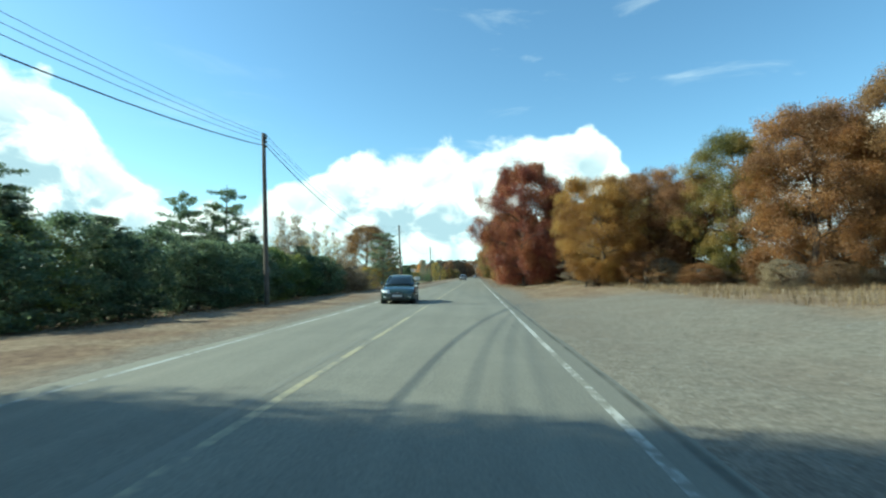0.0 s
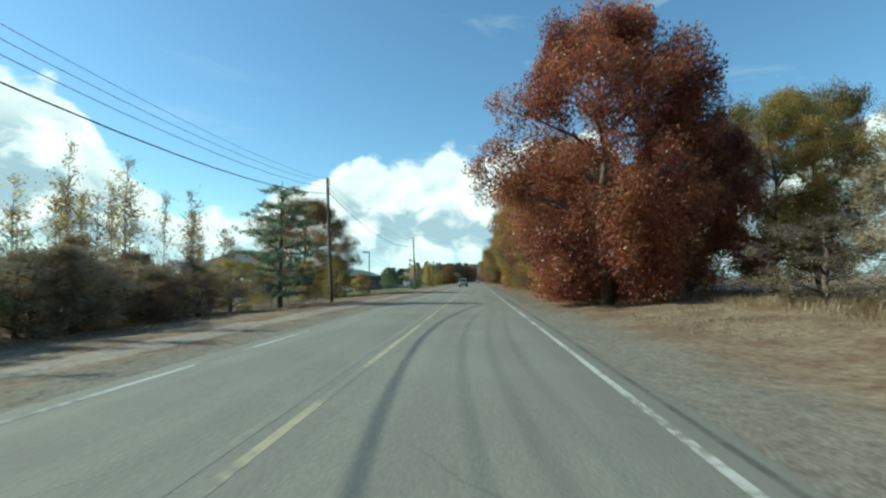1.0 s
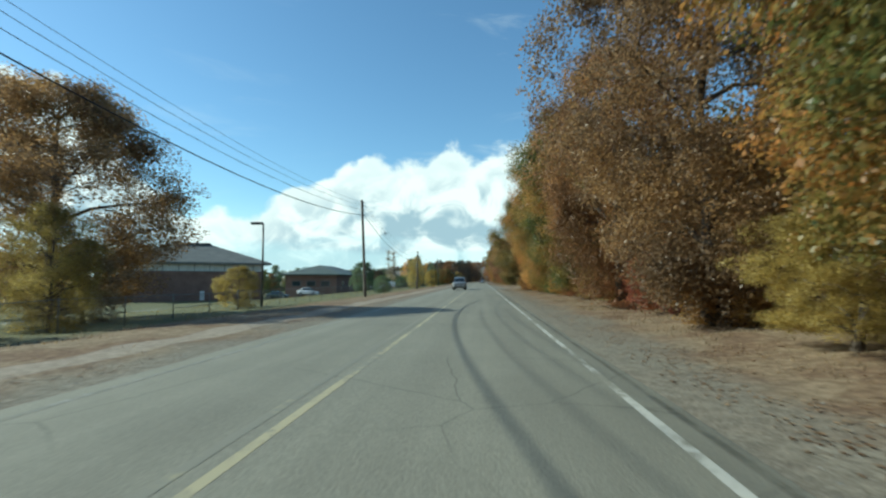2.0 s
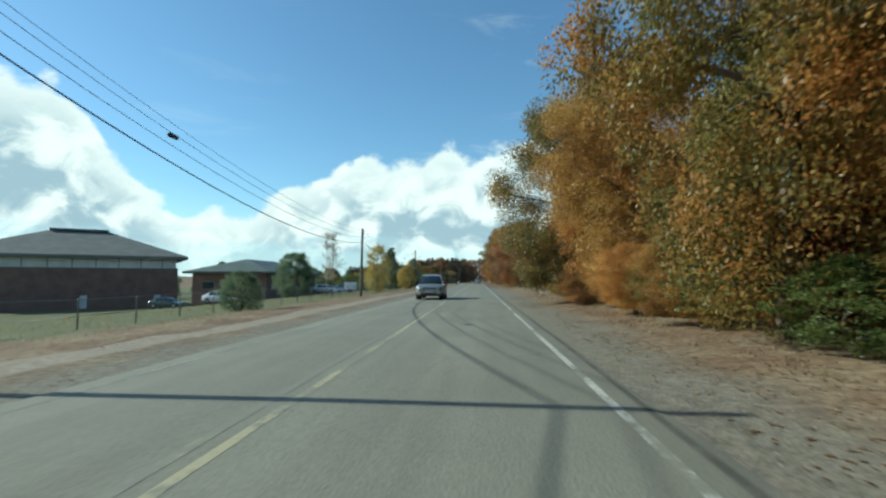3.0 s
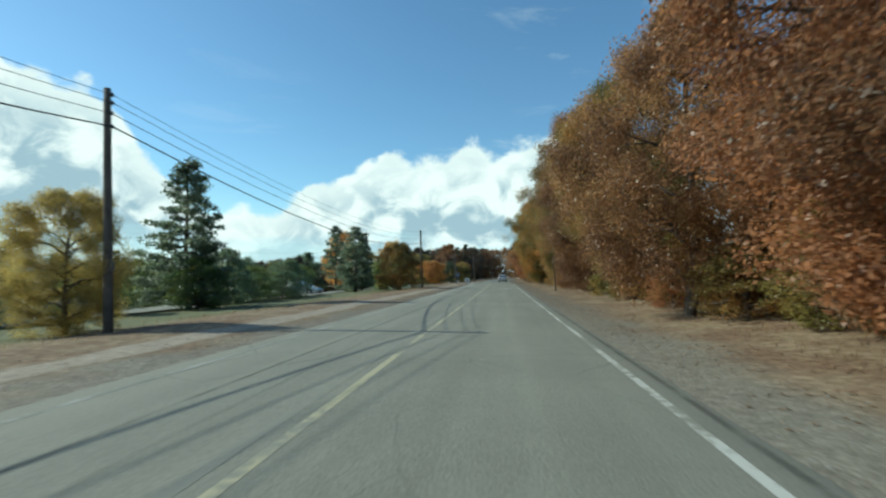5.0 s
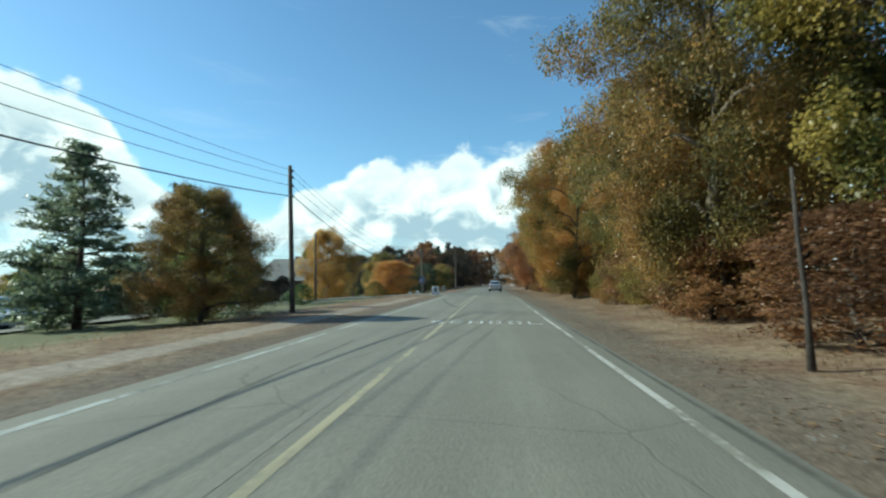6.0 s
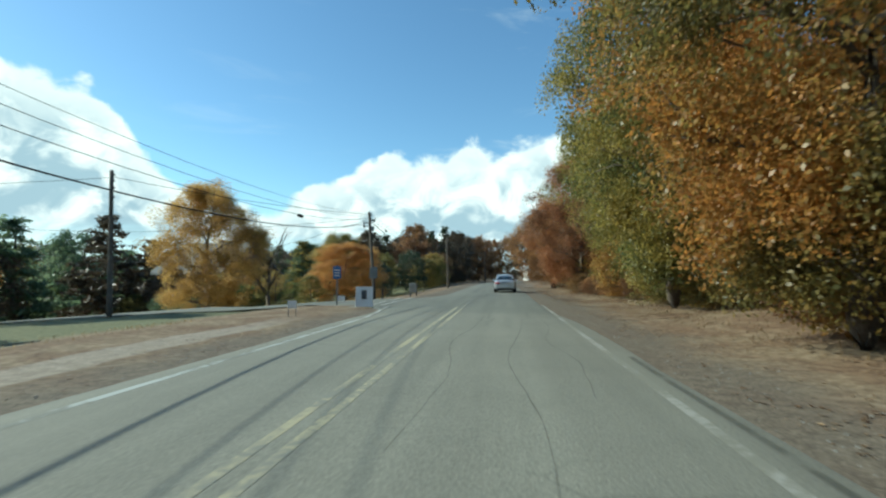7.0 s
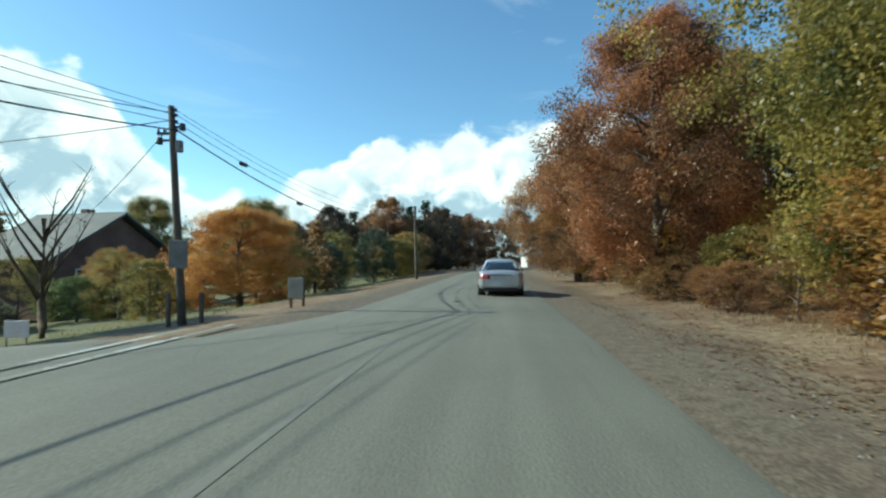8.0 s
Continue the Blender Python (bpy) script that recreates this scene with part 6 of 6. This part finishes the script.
def lamp_post(x, y, h, heads):
    t = thing("lamp_post", x, y, gz(x, y), 0, "dark steel lamp post with flat head" if heads == 1 else "dark steel lamp post with two flat heads", "lamp post", "lamp posts")
    part("pole", tube([(0, 0, -0.3), (0, 0, h)], [0.09, 0.06], 8), STEEL_DARK, t)
    for s in ((-1,), (-1, 1))[heads - 1]:
        part("head", box(min(0.05 * s, 0.85 * s), max(0.05 * s, 0.85 * s), -0.17, 0.17, h - 0.04, h + 0.12, bevel=0.03), STEEL_DARK, t)


lamp_post(-14.8, 105.5, 5.6, 1)
lamp_post(-64, 150, 8.6, 2)
lamp_post(-47, 205, 7.6, 2)

# ---- signs and small things by the junction ----
sb = thing("sandwich_board", -5.9, 267.4, 0.03, 14, "white folding sandwich board with a dark figure shape on it", "sign board")
for s in (-1, 1):
    p = part("panel", box(-0.36, 0.36, -0.015, 0.015, 0.0, 0.86, bevel=0.006, m=pose(0, s * 0.17, 0, s * 11, 0, 0)), WHITE, sb)
    if s < 0:
        part("emblem", box(-0.12, 0.1, -0.021, -0.017, 0.32, 0.70, m=pose(0, -0.17, 0, -11, 0, 0)), STEEL_DARK, p, "plain dark shape")
bs = thing("blue_sign", -7.5, 268.6, gz(-7.5, 268.6), 8, "small blue sign with pale bars on a thin steel post", "sign")
part("post", box(-0.03, 0.03, -0.02, 0.02, -0.2, 1.8), GALV, bs)
pl = part("plate", box(-0.18, 0.18, -0.045, -0.025, 1.18, 1.75, bevel=0.008), BLUE_SIGN, bs)
for k in (1.55, 1.42, 1.3):
    part("bar", box(-0.12, 0.12, -0.05, -0.046, k, k + 0.05), PALE, pl)
gs = thing("notice_board", -6.7, 283.9, gz(-6.7, 283.9), -8, "grey notice board on two short posts", "sign board")
part("board", box(-0.29, 0.29, -0.04, 0.04, 0.28, 0.98, bevel=0.015), GREY_SIGN, gs)
for k in (-0.23, 0.23):
    part("post", box(k - 0.035, k + 0.035, 0.042, 0.11, -0.2, 0.94), POLE_WOOD, gs)
for x, y, w_, h_ in ((-10.1, 277.2, 0.5, 0.36), (-7.0, 262.5, 0.3, 0.25)):
    q = thing("yard_sign", x, y, gz(x, y), 10, "small white yard sign on wire legs", "sign", "yard signs")
    part("plate", box(-w_ / 2, w_ / 2, -0.012, 0.012, 0.25, 0.25 + h_, bevel=0.004), WHITE, q)
    for k in (-0.4, 0.4):
        part("leg", box(k * w_ - 0.01, k * w_ + 0.01, -0.01, 0.01, -0.15, 0.25), GALV, q)
xp = thing("crossarm_pole", 15.5, 182.4, gz(15.5, 182.4), -12, "slim grey wooden pole with one crossarm at the field's edge", "pole")
part("post", tube([(0, 0, -0.4), (0.02, 0, 3.0), (0, 0, 6.1)], [0.11, 0.095, 0.08], 10), POLE_WOOD, xp)
arm = part("crossarm", box(-0.95, 0.95, -0.14, -0.05, 5.82, 5.95, bevel=0.012), POLE_WOOD, xp)
for k in (-0.85, -0.45, 0.45, 0.85):
    part("insulator", tube([(k, -0.095, 5.95), (k, -0.095, 6.03), (k, -0.095, 6.08)], [0.03, 0.045, 0.025], 8), STEEL_DARK, arm)
mb = thing("mailbox", -10.2, 151.8, gz(-10.2, 151.8), 0, "dark mailbox on a wooden post by the path", "mailbox")
part("post", box(-0.05, 0.05, -0.05, 0.05, -0.2, 1.0), POLE_WOOD, mb)
part("body", box(-0.12, 0.12, -0.25, 0.25, 1.0, 1.24, bevel=0.06), BLACK, mb)
part("flag", box(0.125, 0.14, -0.05, 0.03, 1.1, 1.3), TAIL, mb)
dp = thing("dead_trunk", 4.6, 224.8, gz(4.6, 224.8), 0, "thin dark dead trunk leaning at the wood's edge", "tree trunk")
part("stem", tube([(0, 0, -0.2), (-0.04, 0, 1.0), (-0.11, 0.02, 2.0), (-0.17, 0.0, 3.1)], [0.070, 0.045, 0.036, 0.026], 8), BARK_BLACK, dp)
part("stub", tube([(-0.10, 0.01, 2.2), (-0.02, 0.03, 2.5)], [0.02, 0.01], 6), BARK_BLACK, dp)


def bare_tree(x, y, h):
    t = thing("bare_tree", x, y, gz(x, y), 20, "pruned bare tree with upright grey limbs", "tree")
    rng = np.random.RandomState(5)
    part("trunk", tube([(0, 0, -0.3), (0.02, 0, 0.5), (-0.05, 0.03, 1.6), (0.02, 0, 2.6), (0.0, 0.0, h * 0.62)], [0.24, 0.18, 0.16, 0.14, 0.10], 10), BARK, t)
    for k in range(13):
        z0, ang = rng.uniform(1.4, h * 0.6), rng.uniform(0, 6.28)
        ln = rng.uniform(0.35, 0.55) * h
        a = Vector((0, 0, z0))
        d = Vector((math.cos(ang) * 0.55, math.sin(ang) * 0.55, 1.0)).normalized()
        p1 = a + d * ln * 0.5 + Vector((math.cos(ang), math.sin(ang), 0)) * 0.15
        bm = tube([a, p1, a + d * ln], [0.07, 0.045, 0.012], 6)
        for _ in range(4):
            f = rng.uniform(0.45, 0.95)
            j = a + d * ln * f
            add_tube(bm, [j, j + Vector((rng.normal() * 0.25, rng.normal() * 0.25, rng.uniform(0.2, 0.7)))], [0.016, 0.005], 4)
        part("limb", bm, BARK, t)


bare_tree(-20.0, 288.0, 8.6)
for x, y, h, r, mt in ((-23.5, 297, 4.2, 2.0, OLIVE), (-27.0, 301, 5.0, 2.4, BRONZE), (-29.5, 296, 4.6, 2.2, OLIVE), (-33.0, 294, 5.4, 2.6, WOODLAND)):
    tree("thin" if r < 2.3 else "maple", x, y, h, r, mt, "small half-bare tree before the brick house", "trees before the house")

# ---- loose cover: dry grass, fallen leaves, stones ----
def scatter(name, n, area, seed, make, material_, label, category):
    """One mesh of n small pieces over boxes of (x0, x1, y0, y1, share)."""
    rng = np.random.RandomState(seed)
    verts, faces = [], []
    tot = sum(a[4] for a in area)
    for x0, x1, y0, y1, share in area:
        for _ in range(int(n * share / tot)):
            x, y = rng.uniform(x0, x1), rng.uniform(y0, y1)
            dens = noise.noise((x * 0.5, y * 0.35, seed)) + 0.6 * noise.noise((x * 2.1, y * 2.1, seed))
            if dens < rng.uniform(-0.7, 0.5):
                continue
            v, f = make(rng, x, y, gz(x, y))
            k = len(verts)
            verts += v
            faces += [tuple(i + k for i in q) for q in f]
    me = bpy.data.meshes.new(name)
    me.from_pydata(verts, [], faces)
    me.materials.append(material_)
    return tagged(new(name, me), label, category, kind="stuff")


def blade(rng, x, y, z, tall=0.5):
    h, a = tall * rng.uniform(0.4, 1.3), rng.uniform(0, 6.28)
    dx, dy, w = math.cos(a), math.sin(a), rng.uniform(0.006, 0.012) * (1 + tall)
    l = rng.uniform(0.1, 0.6) * h
    return [(x - dy * w, y + dx * w, z - 0.02), (x + dy * w, y - dx * w, z - 0.02), (x + dx * l * 0.4 + dy * w * 0.7, y + dy * l * 0.4 - dx * w * 0.7, z + h * 0.6),
            (x + dx * l * 0.4 - dy * w * 0.7, y + dy * l * 0.4 + dx * w * 0.7, z + h * 0.6), (x + dx * l, y + dy * l, z + h)], [(0, 1, 2, 3), (3, 2, 4)]


def fallen(rng, x, y, z):
    s, a, t = rng.uniform(0.02, 0.05), rng.uniform(0, 6.28), rng.uniform(-0.5, 0.5)
    c, d = math.cos(a) * s, math.sin(a) * s
    return [(x - c, y - d, z + 0.012), (x + d * 0.6, y - c * 0.6, z + 0.012 + s * 0.2 * (t + 0.5)), (x + c, y + d, z + 0.012), (x - d * 0.6, y + c * 0.6, z + 0.012 + s * 0.22)], [(0, 1, 2, 3)]


def pebble(rng, x, y, z):
    s = rng.uniform(0.008, 0.024)
    p = [(x + s * math.cos(k * 1.57 + 0.4), y + s * math.sin(k * 1.57 + 0.4) * rng.uniform(0.7, 1.2), z) for k in range(4)]
    return p + [(x + rng.uniform(-0.3, 0.3) * s, y, z + s * rng.uniform(0.6, 1.1))], [(0, 1, 4), (1, 2, 4), (2, 3, 4), (3, 0, 4)]


scatter("dry_grass", 150000, [(10, 34, 14, 62, 2.2), (5, 13, 48, 72, 0.9), (6.5, 14, 146, 186, 1.6), (14, 30, 146, 188, 2.0), (4.5, 7.5, 66, 150, 0.8), (5.0, 8, 186, 310, 0.8), (-12.6, -9.2, 14, 80, 0.9), (-12.5, -9, 80, 262, 0.9)], 3,
        lambda r, x, y, z: blade(r, x, y, z, 0.30 if x > 9 and y < 140 else 0.17 if x > 9 else 0.075), DRY, "dry tan grass standing in the verge and field", "dry grass")
def weed(rng, x, y, z):
    clump = max(0.0, noise.noise((x * 0.33, y * 0.28, 4)) + 0.5 * noise.noise((x * 1.3, y * 1.3, 7)) + 0.22)
    edge = min(1.0, max(0.25, (x - 7.6) / 4.5))
    return blade(rng, x, y, z, 0.10 + (0.55 if y > 200 else 1.05) * clump * edge)


scatter("field_weeds", 42000, [(7.8, 15, 152, 182, 2.4), (15, 28, 150, 182, 2.6), (10, 16, 146, 158, 0.7), (5.6, 7.8, 268, 300, 0.8)], 12,
        weed, DRY, "tall dry straw-coloured weeds in clumps", "weeds")
scatter("lawn_grass", 16000, [(-26, -12.6, 84, 200, 2), (-22, -9, 284, 312, 0.8)], 5, lambda r, x, y, z: blade(r, x, y, z, 0.12), OLIVE, "short faded lawn grass", "grass")
scatter("fallen_leaves", 78000, [(3.0, 7.0, 262, 296, 2.6), (2.6, 6, 50, 150, 2.5), (3.0, 10, 60, 150, 2.5), (2.5, 6, 185, 310, 2.8), (3, 10, 190, 310, 2.5), (-8, -5.1, 10, 262, 1.6)], 6, fallen, LITTER, "scattered brown fallen leaves", "fallen leaves")
scatter("gravel", 22000, [(2.3, 4.0, 0, 310, 2.0), (3.5, 11, 2, 30, 1.2), (-6.2, -5.0, 0, 262, 0.6)], 8, pebble, GRAVEL, "loose grey stones on the shoulder", "gravel")
